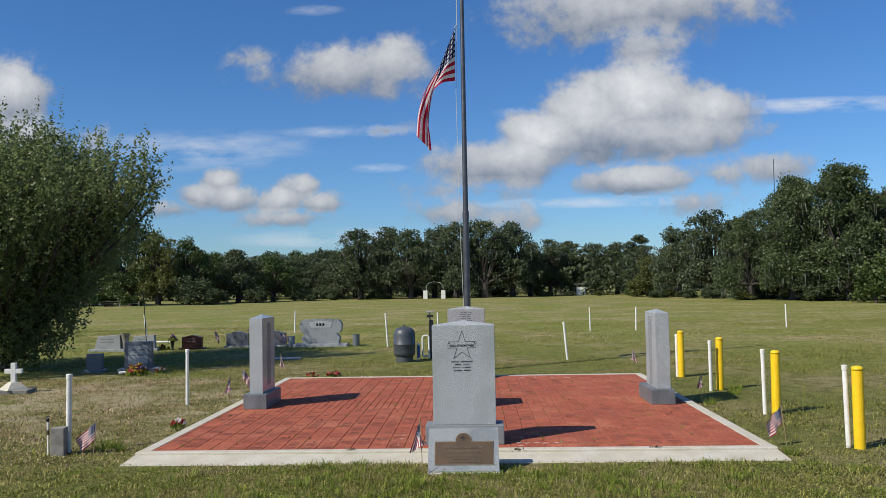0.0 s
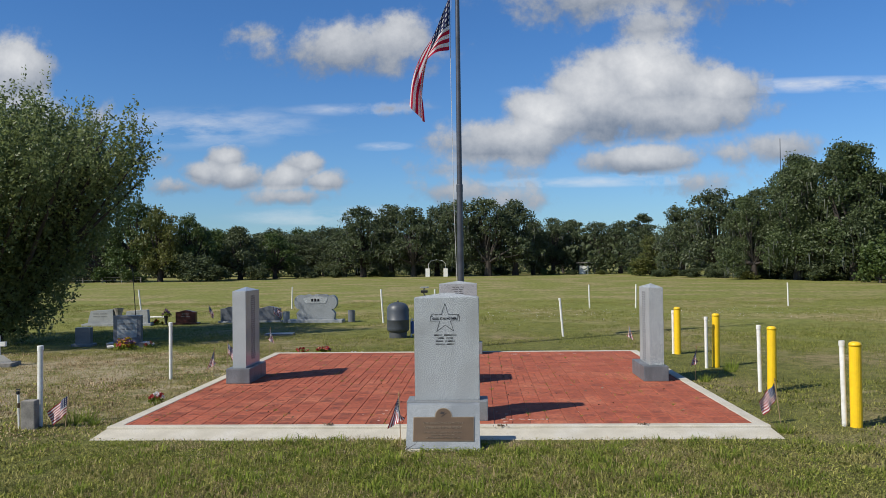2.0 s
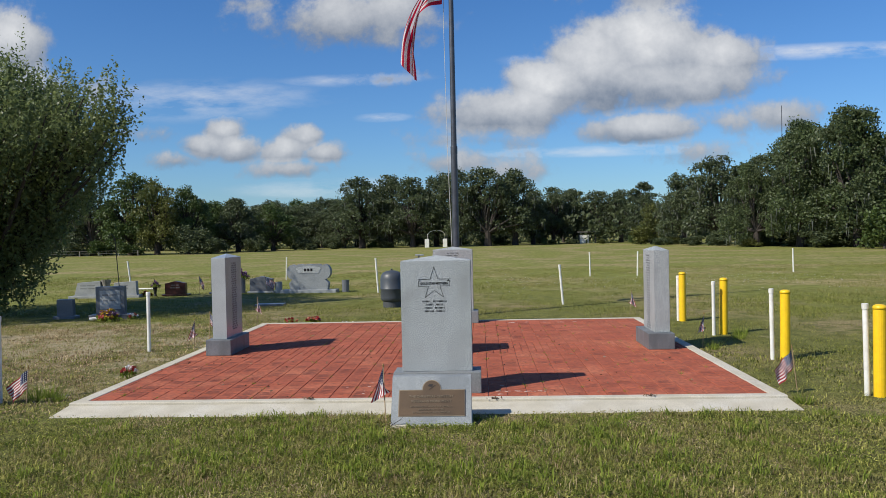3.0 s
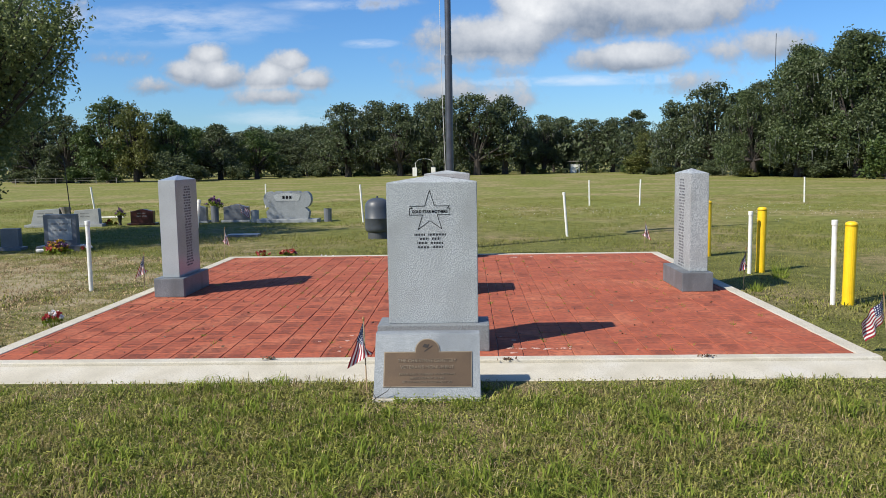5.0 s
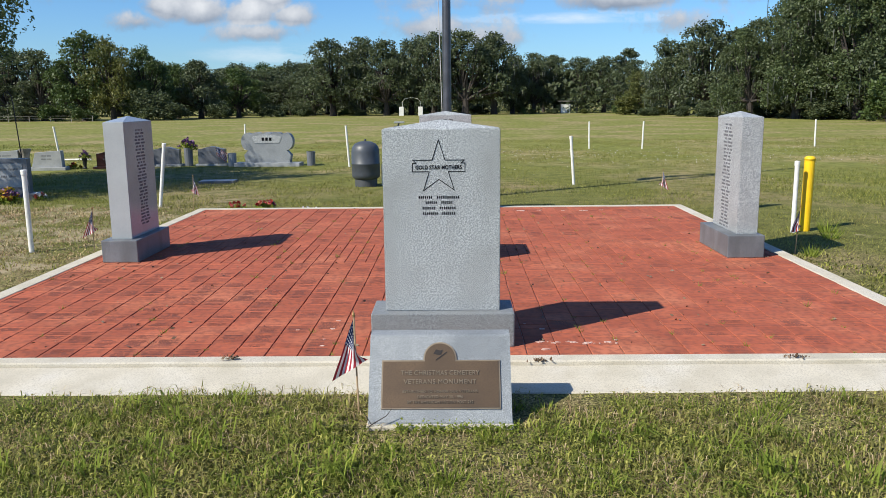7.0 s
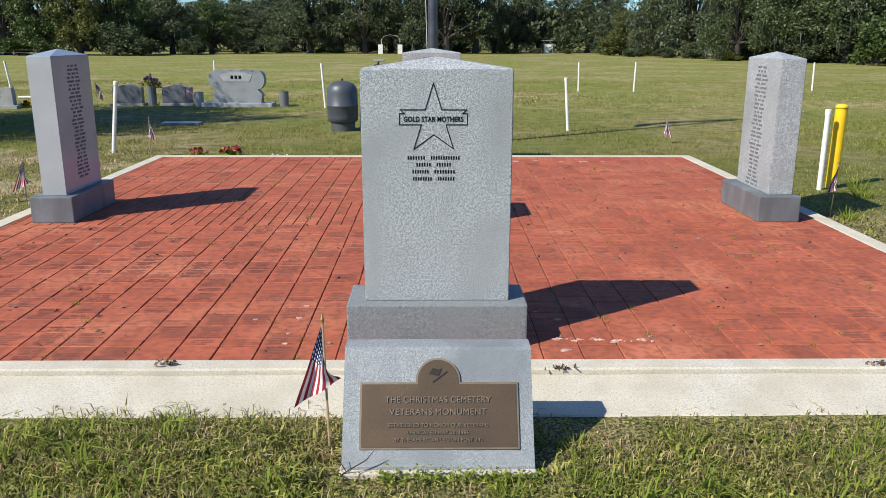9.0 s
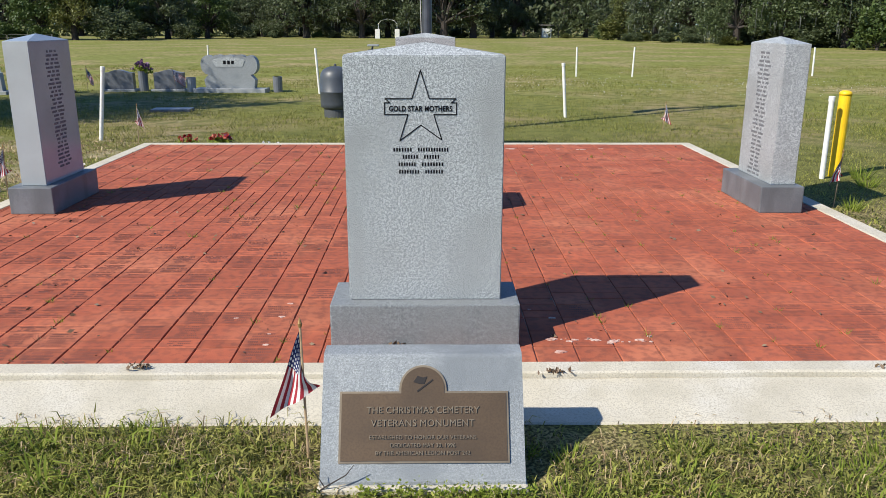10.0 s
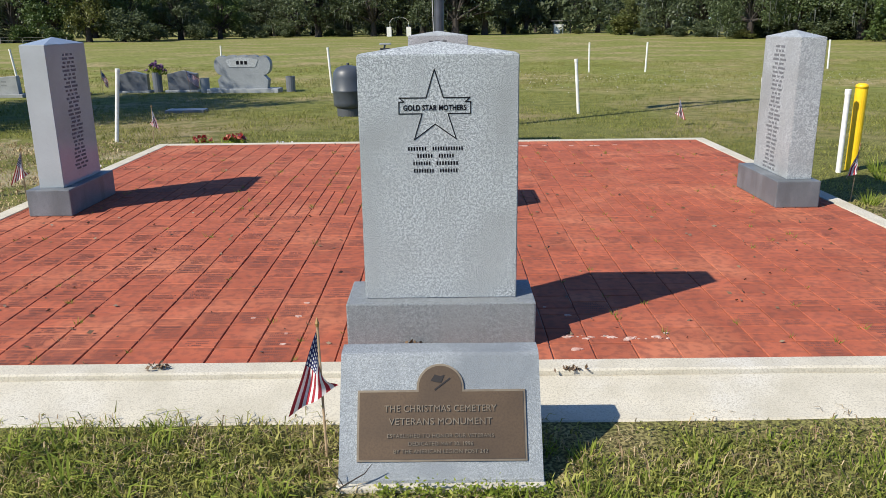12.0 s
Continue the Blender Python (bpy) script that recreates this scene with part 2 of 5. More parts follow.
joint_sand = surface("dark_sandy_joint", (0.05, 0.028, 0.02), 0.95, other=(0.15, 0.085, 0.06), scale=3.0)
joint_pale = surface("pale_sandy_joint", (0.30, 0.20, 0.15), 0.95, other=(0.52, 0.40, 0.33), scale=2.5, third=(0.12, 0.06, 0.045), third_scale=1.1)
lime = surface("white_lime_bloom", (0.62, 0.50, 0.43), 0.9, other=(0.42, 0.19, 0.14), scale=55)
concrete = surface("weathered_concrete", (0.58, 0.535, 0.43), 0.88, other=(0.47, 0.43, 0.335), scale=4.0, fine=(0.39, 0.355, 0.285), fine_scale=130, fine_amount=0.8, fine_range=(0.48, 0.62), bump=0.5, bump_scale=260, third=(0.58, 0.55, 0.475), third_scale=2.2)
concrete_old = surface("old_grey_concrete", (0.30, 0.28, 0.25), 0.9, other=(0.18, 0.17, 0.15), scale=9.0, fine=(0.12, 0.11, 0.10), fine_scale=90, bump=0.5, bump_scale=70)
bronze = surface("weathered_bronze", (0.15, 0.10, 0.058), 0.42, 0.55, other=(0.12, 0.082, 0.05), scale=7.0, fine=(0.09, 0.06, 0.04), fine_scale=150, fine_amount=0.35)
bronze_bright = surface("rubbed_bronze", (0.33, 0.26, 0.17), 0.38, 0.6, other=(0.26, 0.2, 0.13), scale=30.0)
bronze_black = surface("black_patina", (0.025, 0.02, 0.017), 0.5, 0.3)
yellow_paint = surface("yellow_paint", (0.86, 0.56, 0.012), 0.42, other=(0.80, 0.50, 0.012), scale=9.0, fine=(0.6, 0.38, 0.02), fine_scale=30, fine_amount=0.2)
pvc = surface("white_pvc", (0.78, 0.78, 0.74), 0.45, other=(0.68, 0.67, 0.61), scale=6.0, fine=(0.5, 0.46, 0.38), fine_scale=25, fine_amount=0.25)
tank_paint = surface("slate_grey_paint", (0.065, 0.075, 0.088), 0.45, other=(0.05, 0.058, 0.07), scale=5.0)
tank_skirt = surface("dark_grey_skirt", (0.06, 0.065, 0.07), 0.6)
blue_plastic = surface("blue_plastic", (0.03, 0.09, 0.30), 0.4)
steel = surface("galvanised_pole", (0.12, 0.125, 0.14), 0.4, 0.6, other=(0.085, 0.09, 0.10), scale=6.0, fine=(0.08, 0.08, 0.09), fine_scale=60, fine_amount=0.3)
dark_metal = surface("black_metal", (0.02, 0.02, 0.022), 0.5, 0.3)
wood_stick = surface("pale_wood_stick", (0.36, 0.26, 0.15), 0.7, other=(0.28, 0.19, 0.11), scale=40)
gold_tip = surface("dull_gold_tip", (0.25, 0.15, 0.05), 0.5, 0.3)
rope = surface("white_rope", (0.5, 0.5, 0.48), 0.9)
bark = surface("grey_brown_bark", (0.060, 0.049, 0.041), 0.95, other=(0.036, 0.029, 0.025), scale=6.0, bump=0.6, bump_scale=30)
leaf_oak = leafy("oak_leaves", (0.050, 0.070, 0.032), (0.128, 0.158, 0.066), (0.078, 0.100, 0.044), 0.14, 0.35)
leaf_bright = leafy("bright_leaves", (0.045, 0.075, 0.016), (0.095, 0.135, 0.032), (0.06, 0.10, 0.02), 0.2)
leaf_yellow = leafy("yellowing_leaves", (0.085, 0.098, 0.022), (0.18, 0.185, 0.045), (0.075, 0.10, 0.025), 0.3, 0.35)
leaf_live_oak = leafy("live_oak_leaves", (0.044, 0.068, 0.024), (0.132, 0.172, 0.060), (0.075, 0.096, 0.042), 0.35, 0.35)
leaf_bush = leafy("dark_bush_leaves", (0.085, 0.120, 0.042), (0.28, 0.33, 0.125), (0.15, 0.19, 0.07), 0.9, 0.5, rough=0.45)
moss_grey = leafy("grey_hanging_moss", (0.10, 0.11, 0.09), (0.17, 0.18, 0.15), (0.12, 0.13, 0.10), 0.4)
blade_green = leafy("grass_blades", (0.035, 0.060, 0.008), (0.48, 0.47, 0.115), (0.40, 0.32, 0.15), 1.1, 0.30, 0.75, 0.15, 0.55, (0.12, 0.155, 0.022), 9.0, 0.6)
lawn_green = leafy("close_mown_lawn", (0.030, 0.055, 0.008), (0.52, 0.52, 0.125), (0.36, 0.28, 0.13), 1.3, 0.35, 0.7, 0.2, 0.65, (0.14, 0.19, 0.022), 13.0, 0.65)
straw = leafy("dead_straw", (0.16, 0.105, 0.055), (0.62, 0.50, 0.29), (0.30, 0.20, 0.11), 2.2, 0.2, 0.8, 0.15, 0.6)
field_blades = leafy("field_blades", (0.085, 0.115, 0.020), (0.36, 0.35, 0.095), (0.34, 0.27, 0.12), 0.35, 0.3, 0.75, 0.15, 0.6, (0.15, 0.18, 0.035), 3.0, 0.5)
weed_green = leafy("fresh_weeds", (0.13, 0.19, 0.025), (0.32, 0.37, 0.06), (0.2, 0.26, 0.04), 2.0, 0.4, 0.7, 0.15)
dry_leaf = leafy("dry_leaf", (0.14, 0.085, 0.045), (0.22, 0.15, 0.08), (0.1, 0.06, 0.04), 3.0, 0.1)
petal_red = leafy("red_petals", (0.25, 0.015, 0.015), (0.50, 0.05, 0.04), (0.35, 0.02, 0.02), 8.0)
petal_white = leafy("white_petals", (0.7, 0.68, 0.66), (0.85, 0.83, 0.82), (0.7, 0.6, 0.65), 8.0)
petal_yellow = leafy("yellow_petals", (0.50, 0.33, 0.02), (0.65, 0.46, 0.05), (0.45, 0.26, 0.02), 8.0)
petal_purple = leafy("purple_petals", (0.10, 0.05, 0.12), (0.28, 0.12, 0.22), (0.16, 0.08, 0.22), 8.0)
petal_pink = leafy("orange_petals", (0.45, 0.09, 0.05), (0.6, 0.2, 0.13), (0.4, 0.06, 0.06), 8.0)


def earth():
    """Mown field: green and straw patches, bare sandy spots, fine grain."""
    m = surface("mown_field", (0.225, 0.235, 0.062), 0.95, other=(0.35, 0.285, 0.14), sharp=(0.46, 0.60), scale=0.3, fine=(0.12, 0.135, 0.03), fine_scale=4.0, fine_amount=0.75, third=(0.235, 0.24, 0.062), third_scale=0.06, bump=1.0, bump_scale=14)
    t = m.node_tree
    bsdf = t.nodes["Principled BSDF"]
    bsdf.inputs["Specular IOR Level"].default_value = 0.1
    source = bsdf.inputs["Base Color"].links[0].from_socket
    where = t.nodes.new("ShaderNodeNewGeometry").outputs["Position"]
    # very dark brown specks by fine noise, strongest close by, weaker farther off
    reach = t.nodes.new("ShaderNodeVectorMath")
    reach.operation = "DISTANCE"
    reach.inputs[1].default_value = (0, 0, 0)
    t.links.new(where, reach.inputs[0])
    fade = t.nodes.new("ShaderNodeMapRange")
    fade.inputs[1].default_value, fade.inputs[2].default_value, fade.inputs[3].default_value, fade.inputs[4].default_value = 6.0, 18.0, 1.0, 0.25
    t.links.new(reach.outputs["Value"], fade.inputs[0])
    speck_noise = t.nodes.new("ShaderNodeTexNoise")
    speck_noise.inputs["Scale"].default_value, speck_noise.inputs["Detail"].default_value = 75.0, 6.0
    t.links.new(where, speck_noise.inputs["Vector"])
    specks = t.nodes.new("ShaderNodeMapRange")
    specks.inputs[1].default_value, specks.inputs[2].default_value, specks.inputs[4].default_value = 0.38, 0.58, 0.9
    t.links.new(speck_noise.outputs[0], specks.inputs[0])
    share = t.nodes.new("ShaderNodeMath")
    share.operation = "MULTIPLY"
    t.links.new(specks.outputs[0], share.inputs[0])
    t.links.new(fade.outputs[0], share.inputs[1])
    speckled = t.nodes.new("ShaderNodeMix")
    speckled.data_type = "RGBA"
    t.links.new(share.outputs[0], speckled.inputs[0])
    t.links.new(source, speckled.inputs[6])
    speckled.inputs[7].default_value = (0.045, 0.040, 0.018, 1)
    source = speckled.outputs[2]
    # sandy ground near the graves
    off = t.nodes.new("ShaderNodeVectorMath")
    off.operation = "DISTANCE"
    off.inputs[1].default_value = (-6.4, 4.0, 0)
    t.links.new(where, off.inputs[0])
    near = t.nodes.new("ShaderNodeMapRange")
    near.inputs[1].default_value, near.inputs[2].default_value, near.inputs[3].default_value, near.inputs[4].default_value = 1.0, 6.5, 0.23, 0.0
    t.links.new(off.outputs["Value"], near.inputs[0])
    n = t.nodes.new("ShaderNodeTexNoise")
    n.inputs["Scale"].default_value, n.inputs["Detail"].default_value, n.inputs["Roughness"].default_value = 1.6, 10.0, 0.68
    t.links.new(where, n.inputs["Vector"])
    add = t.nodes.new("ShaderNodeMath")
    t.links.new(n.outputs[0], add.inputs[0])
    t.links.new(near.outputs[0], add.inputs[1])
    cut = t.nodes.new("ShaderNodeMapRange")
    cut.inputs[1].default_value, cut.inputs[2].default_value, cut.inputs[4].default_value = 0.64, 0.76, 0.8
    t.links.new(add.outputs[0], cut.inputs[0])
    x = t.nodes.new("ShaderNodeMix")
    x.data_type = "RGBA"
    t.links.new(cut.outputs[0], x.inputs[0])
    t.links.new(source, x.inputs[6])
    x.inputs[7].default_value = (0.36, 0.30, 0.20, 1)
    t.links.new(x.outputs[2], bsdf.inputs["Base Color"])
    return m


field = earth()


def flag_cloth(red, pale, glow):
    """Thirteen stripes and a blue canton with rows of stars, laid out along the cloth's own u (fly) and v (hoist, from the bottom)."""
    m = bpy.data.materials.new("striped_flag_cloth")
    m.use_nodes = True
    t = m.node_tree
    bsdf = t.nodes["Principled BSDF"]
    bsdf.inputs["Roughness"].default_value = 0.8
    uv = t.nodes.new("ShaderNodeSeparateXYZ")
    t.links.new(t.nodes.new("ShaderNodeUVMap").outputs[0], uv.inputs[0])
    u, v = uv.outputs[0], uv.outputs[1]

    def f(op, a, b=0.0, c=0.0):
        n = t.nodes.new("ShaderNodeMath")
        n.operation = op
        for slot, value in zip(n.inputs, (a, b, c)):
            if isinstance(value, bpy.types.NodeSocket):
                t.links.new(value, slot)
            else:
                slot.default_value = value
        return n.outputs[0]

    def mix(a, b, k):
        x = t.nodes.new("ShaderNodeMix")
        x.data_type = "RGBA"
        t.links.new(k, x.inputs[0])
        for slot, c in ((6, a), (7, b)):
            if isinstance(c, bpy.types.NodeSocket):
                t.links.new(c, x.inputs[slot])
            else:
                x.inputs[slot].default_value = (*c, 1)
        return x.outputs[2]

    white = f("GREATER_THAN", f("MODULO", f("FLOOR", f("MULTIPLY", v, 13.0)), 2.0), 0.5)
    canton = f("MULTIPLY", f("LESS_THAN", u, 0.4), f("GREATER_THAN", v, 6 / 13))
    gx, gy = f("MULTIPLY", f("DIVIDE", u, 0.4), 6.0), f("MULTIPLY", f("DIVIDE", f("SUBTRACT", v, 6 / 13), 7 / 13), 5.0)
    dx, dy = f("SUBTRACT", f("FRACT", gx), 0.5), f("SUBTRACT", f("FRACT", gy), 0.5)
    star = f("LESS_THAN", f("ADD", f("MULTIPLY", dx, dx), f("MULTIPLY", dy, dy)), 0.075)
    stripes = mix(red, pale, white)
    field_blue = mix((0.014, 0.020, 0.085), (0.62, 0.62, 0.62), star)
    tint = mix(stripes, field_blue, canton)
    t.links.new(tint, bsdf.inputs["Base Color"])
    thin = t.nodes.new("ShaderNodeBsdfTranslucent")
    t.links.new(tint, thin.inputs["Color"])
    both = t.nodes.new("ShaderNodeMixShader")
    both.inputs[0].default_value = glow
    t.links.new(bsdf.outputs[0], both.inputs[1])
    t.links.new(thin.outputs[0], both.inputs[2])
    t.links.new(both.outputs[0], t.nodes["Material Output"].inputs["Surface"])
    return m


cloth = flag_cloth((0.28, 0.014, 0.026), (0.68, 0.65, 0.63), 0.15)
pole_cloth = flag_cloth((0.52, 0.012, 0.050), (0.84, 0.82, 0.82), 0.45)


# ---------------------------------------------------------------- tools of building
def part(name, bm, material, parent=None, label="", smooth=False):
    """Links a bmesh (or a mesh) as one object, under parent if given."""
    me = bm
    if isinstance(bm, bmesh.types.BMesh):
        me = bpy.data.meshes.new(name)
        bm.to_mesh(me)
        bm.free()
    if material and not me.materials:
        me.materials.append(material)
    if smooth:
        for p in me.polygons:
            p.use_smooth = True
    ob = new(name, me)
    if parent:
        ob.parent = parent
    if label:
        ob["label"] = label
    return ob


def thing(name, label, category, at=(0, 0, 0), group="", turn=0.0, lean=(0, 0)):
    e = new(name)
    e.empty_display_size = 0.1
    e.matrix_basis = pose(*at, lean[0], lean[1], turn)
    return tagged(e, label, category, group)


def block(x0, x1, y0, y1, z0, z1, bevel=0.0, bm=None):
    b = bmesh.new()
    bmesh.ops.create_cube(b, size=1)
    for v in b.verts:
        v.co = Vector((x0 + (v.co.x + 0.5) * (x1 - x0), y0 + (v.co.y + 0.5) * (y1 - y0), z0 + (v.co.z + 0.5) * (z1 - z0)))
    if bevel:
        bmesh.ops.bevel(b, geom=b.edges[:], offset=bevel, segments=2, affect="EDGES", profile=0.6)
    return join(b, bm)


def join(b, bm):
    if bm is None:
        return b
    me = bpy.data.meshes.new("join")
    b.to_mesh(me)
    b.free()
    bm.from_mesh(me)
    bpy.data.meshes.remove(me)
    return bm


def tube(points, radii, sides=10, bm=None, caps=True):
    """A round tube along points, with one radius or one for each."""
    b = bm or bmesh.new()
    pts = [Vector(p) for p in points]
    rs = radii if isinstance(radii, (list, tuple)) else [radii] * len(pts)
    rings = []
    for i, p in enumerate(pts):
        d = (pts[min(i + 1, len(pts) - 1)] - pts[max(i - 1, 0)]).normalized()
        side = d.cross(Vector((0, 1, 0)) if abs(d.y) < 0.9 else Vector((1, 0, 0))).normalized()
        other = d.cross(side)
        rings.append([b.verts.new(p + (side * math.cos(a) + other * math.sin(a)) * rs[i]) for a in (2 * math.pi * k / sides for k in range(sides))])
    for r0, r1 in zip(rings, rings[1:]):
        for k in range(sides):
            b.faces.new((r0[k], r0[(k + 1) % sides], r1[(k + 1) % sides], r1[k]))
    if caps:
        b.faces.new(rings[0][::-1])
        b.faces.new(rings[-1])
    bmesh.ops.recalc_face_normals(b, faces=b.faces[:])
    return b


def lathe(profile, sides=24, bm=None):
    """A body of revolution about z from (radius, z) rows."""
    return tube([(0, 0, z) for _, z in profile], [max(r, 0.0005) for r, _ in profile], sides, bm)


def slab(outline, depth, bm=None, bevel=0.0):
    """A flat shape in x and z, depth thick towards +y from y = 0."""
    b = bmesh.new()
    front = [b.verts.new((x, 0, z)) for x, z in outline]
    face = b.faces.new(front)
    out = bmesh.ops.extrude_face_region(b, geom=[face])
    bmesh.ops.translate(b, verts=[v for v in out["geom"] if isinstance(v, bmesh.types.BMVert)], vec=(0, depth, 0))
    bmesh.ops.recalc_face_normals(b, faces=b.faces[:])
    if bevel:
        bmesh.ops.bevel(b, geom=b.edges[:], offset=bevel, segments=2, affect="EDGES", profile=0.6, clamp_overlap=True)
    return join(b, bm)


def lettering(words, size, depth, wide=1.0, spacing=1.0, bold=0.0):
    """The mesh of a line of text, upright in x and z, centred on the origin, its front towards -y."""
    cu = bpy.data.curves.new("letters", "FONT")
    cu.body, cu.size, cu.extrude, cu.align_x, cu.space_character = words, size, depth / 2, "CENTER", spacing
    cu.offset = bold
    ob = new("letters", cu)
    bpy.context.view_layer.update()
    me = bpy.data.meshes.new_from_object(ob.evaluated_get(bpy.context.evaluated_depsgraph_get()))
    bpy.data.objects.remove(ob)
    me.transform(Matrix.Diagonal((wide, 1, 1, 1)))
    me.transform(Matrix.Rotation(radians(90), 4, "X"))
    me.materials.clear()
    return me


def soup(name, verts, faces_per, material, parent=None, label="", uv=None):
    """One mesh of many small separate faces: verts is (n, k, 3), k corners a face."""
    n, k = verts.shape[:2]
    me = bpy.data.meshes.new(name)
    me.vertices.add(n * k)
    me.vertices.foreach_set("co", verts.reshape(-1).astype(np.float32))
    me.loops.add(n * k)
    me.loops.foreach_set("vertex_index", np.arange(n * k, dtype=np.int32))
    me.polygons.add(n)
    me.polygons.foreach_set("loop_start", np.arange(0, n * k, k, dtype=np.int32))
    me.polygons.foreach_set("loop_total", np.full(n, k, dtype=np.int32))
    me.update(calc_edges=True)
    me.materials.append(material)
    return part(name, me, None, parent, label)


GROUND = -0.06
rng = np.random.default_rng(7)


# ---------------------------------------------------------------- ground and patio
def ground_sheet():
    b = bmesh.new()
    # a fine middle and a wide rim, one sheet
    xs = [-1500, -300, -60] + [-30 + 2 * i for i in range(31)] + [60, 300, 1500]
    ys = [-1500, -300, -40] + [-14 + 2 * i for i in range(32)] + [110, 300, 1500]
    grid = [[b.verts.new((x, y, GROUND + (0.02 * noise.noise(Vector((x * 0.21, y * 0.21, 3))) if abs(x) < 31 and -15 < y < 50 and not (-4.5 < x < 4.5 and -2 < y < 8) else 0))) for x in xs] for y in ys]
    for r0, r1 in zip(grid, grid[1:]):
        for i in range(len(xs) - 1):
            b.faces.new((r0[i], r0[i + 1], r1[i + 1], r1[i]))
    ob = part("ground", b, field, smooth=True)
    tagged(ob, "mown field of green and straw grass with sandy spots", "field", kind="structure")


ground_sheet()

X0, X1, Y0, Y1 = -3.335, 3.055, -0.240, 6.22
patio = part("pavement", block(0.3, X1, Y0, Y1, GROUND - 0.05, -0.010, 0, block(X0, 0.3, Y0, Y1, GROUND - 0.05, -0.010)), joint_sand)
patio.data.materials.append(joint_pale)
for face in patio.data.polygons:
    face.material_index = int(face.center.x > 0.3001)
tagged(patio, "square memorial pavement of engraved red clay bricks with sandy joints", "pavement", kind="structure")


def kerb():
    """Concrete edging: narrow flush strips on three sides and a broad sloping face in front."""
    b = bmesh.new()
    block(X0 - 0.125, X0, Y0 - 0.10, Y1 + 0.12, GROUND - 0.05, 0.004, 0.006, b)
    block(X1, X1 + 0.125, Y0 - 0.10, Y1 + 0.12, GROUND - 0.05, 0.004, 0.006, b)
    block(X0, X1, Y1, Y1 + 0.12, GROUND - 0.05, 0.004, 0.006, b)
    side = part("kerb", b, concrete)
    tagged(side, "narrow weathered concrete edging flush with the bricks", "kerb", kind="structure")
    b = bmesh.new()
    xs = [X0 - 0.125 + i * (X1 - X0 + 0.25) / 48 for i in range(49)]
    rows = []
    for i, x in enumerate(xs):
        w = 0.004 * noise.noise(Vector((x * 2.3, 0, 0)))
        flare = -0.02 if i == 0 else 0.02 if i == 48 else 0
        rows.append([b.verts.new(p) for p in ((x, Y0, GROUND - 0.05), (x, Y0, 0.006), (x, Y0 - 0.092 + w, 0.006 + w * 0.4), (x, Y0 - 0.104 + w, 0.0), (x, Y0 - 0.106 + w, -0.026), (x, Y0 - 0.116 + w, -0.017 + 0.8 * w), (x + flare, Y0 - 0.42 + 2 * w, -0.056), (x + flare, Y0 - 0.47 + 2 * w, GROUND - 0.05))])
    for r0, r1 in zip(rows, rows[1:]):
        for k in range(7):
            b.faces.new((r0[k], r1[k], r1[k + 1], r0[k + 1]))
    b.faces.new(rows[0])
    b.faces.new(rows[-1][::-1])
    bmesh.ops.recalc_face_normals(b, faces=b.faces[:])
    tagged(part("kerb", b, concrete), "broad sloping front edge of pale weathered concrete", "kerb", kind="structure")


kerb()


# ---------------------------------------------------------------- monuments
TW, TT, BW, BT, BH, EAVE, APEX = 0.677, 0.19, 0.84, 0.33, 0.205, 1.27, 1.322


def tablet_body(eave=EAVE, apex=APEX):
    b = bmesh.new()
    lo = [b.verts.new((x, y, BH)) for x, y in ((-TW / 2, 0), (TW / 2, 0), (TW / 2, TT), (-TW / 2, TT))]
    hi = [b.verts.new((v.co.x, v.co.y, eave)) for v in lo]
    top = b.verts.new((0, TT / 2, apex))
    b.faces.new(lo[::-1])
    for k in range(4):
        b.faces.new((lo[k], lo[(k + 1) % 4], hi[(k + 1) % 4], hi[k]))
        b.faces.new((hi[k], hi[(k + 1) % 4], top))
    bmesh.ops.bevel(b, geom=[e for e in b.edges if top not in e.verts], offset=0.004, segments=2, affect="EDGES")
    return b


def monument(name, label, at, turn, face, group, eave=EAVE, shift=0.0, base=granite_rough):
    """A granite tablet with a shallow pyramid top on a rock-edged base; its front lies on its own y = 0, towards -y."""
    e = thing(name, label, "monument", at, group, turn)
    part("base", block(-BW / 2, BW / 2, -(BT - TT) / 2, TT + (BT - TT) / 2, 0.0, BH, 0.008), base, e, "rough-sided grey granite base")
    part("tablet", tablet_body(eave, eave + APEX - EAVE), face, e).location.y = shift
    return e


def dashes(width, height, r, words):
    """A row of plain bars for words that cannot be read, centred, in x and z, 2 mm deep."""
    b = bmesh.new()
    shares = [r.uniform(0.5, 1.0) for _ in range(words)]
    gap = 0.022
    unit = (width - gap * (words - 1)) / sum(shares)
    x = -width / 2
    for s in shares:
        # each word in letter-sized strokes
        w = unit * s
        n = max(2, round(w / (height * 0.72)))
        for i in range(n):
            block(x + i * w / n, x + (i + 0.56) * w / n, -0.0015, 0.001, -height / 2, height / 2, 0, b)
        x += w + gap
    return b


def lines(parent, rows, z0, z1, low, high, height, seed, material, at_x=0.0, words=2, shift=0.0):
    r = random.Random(seed)
    for i in range(rows):
        z = z0 + (z1 - z0) * i / max(1, rows - 1)
        ob = part("name_line", dashes(r.uniform(low, high), height, r, r.choice((words, words, 3))), material, parent)
        ob["kind"] = "stuff"
        ob.location = (at_x + r.uniform(-0.006, 0.006), shift, z)


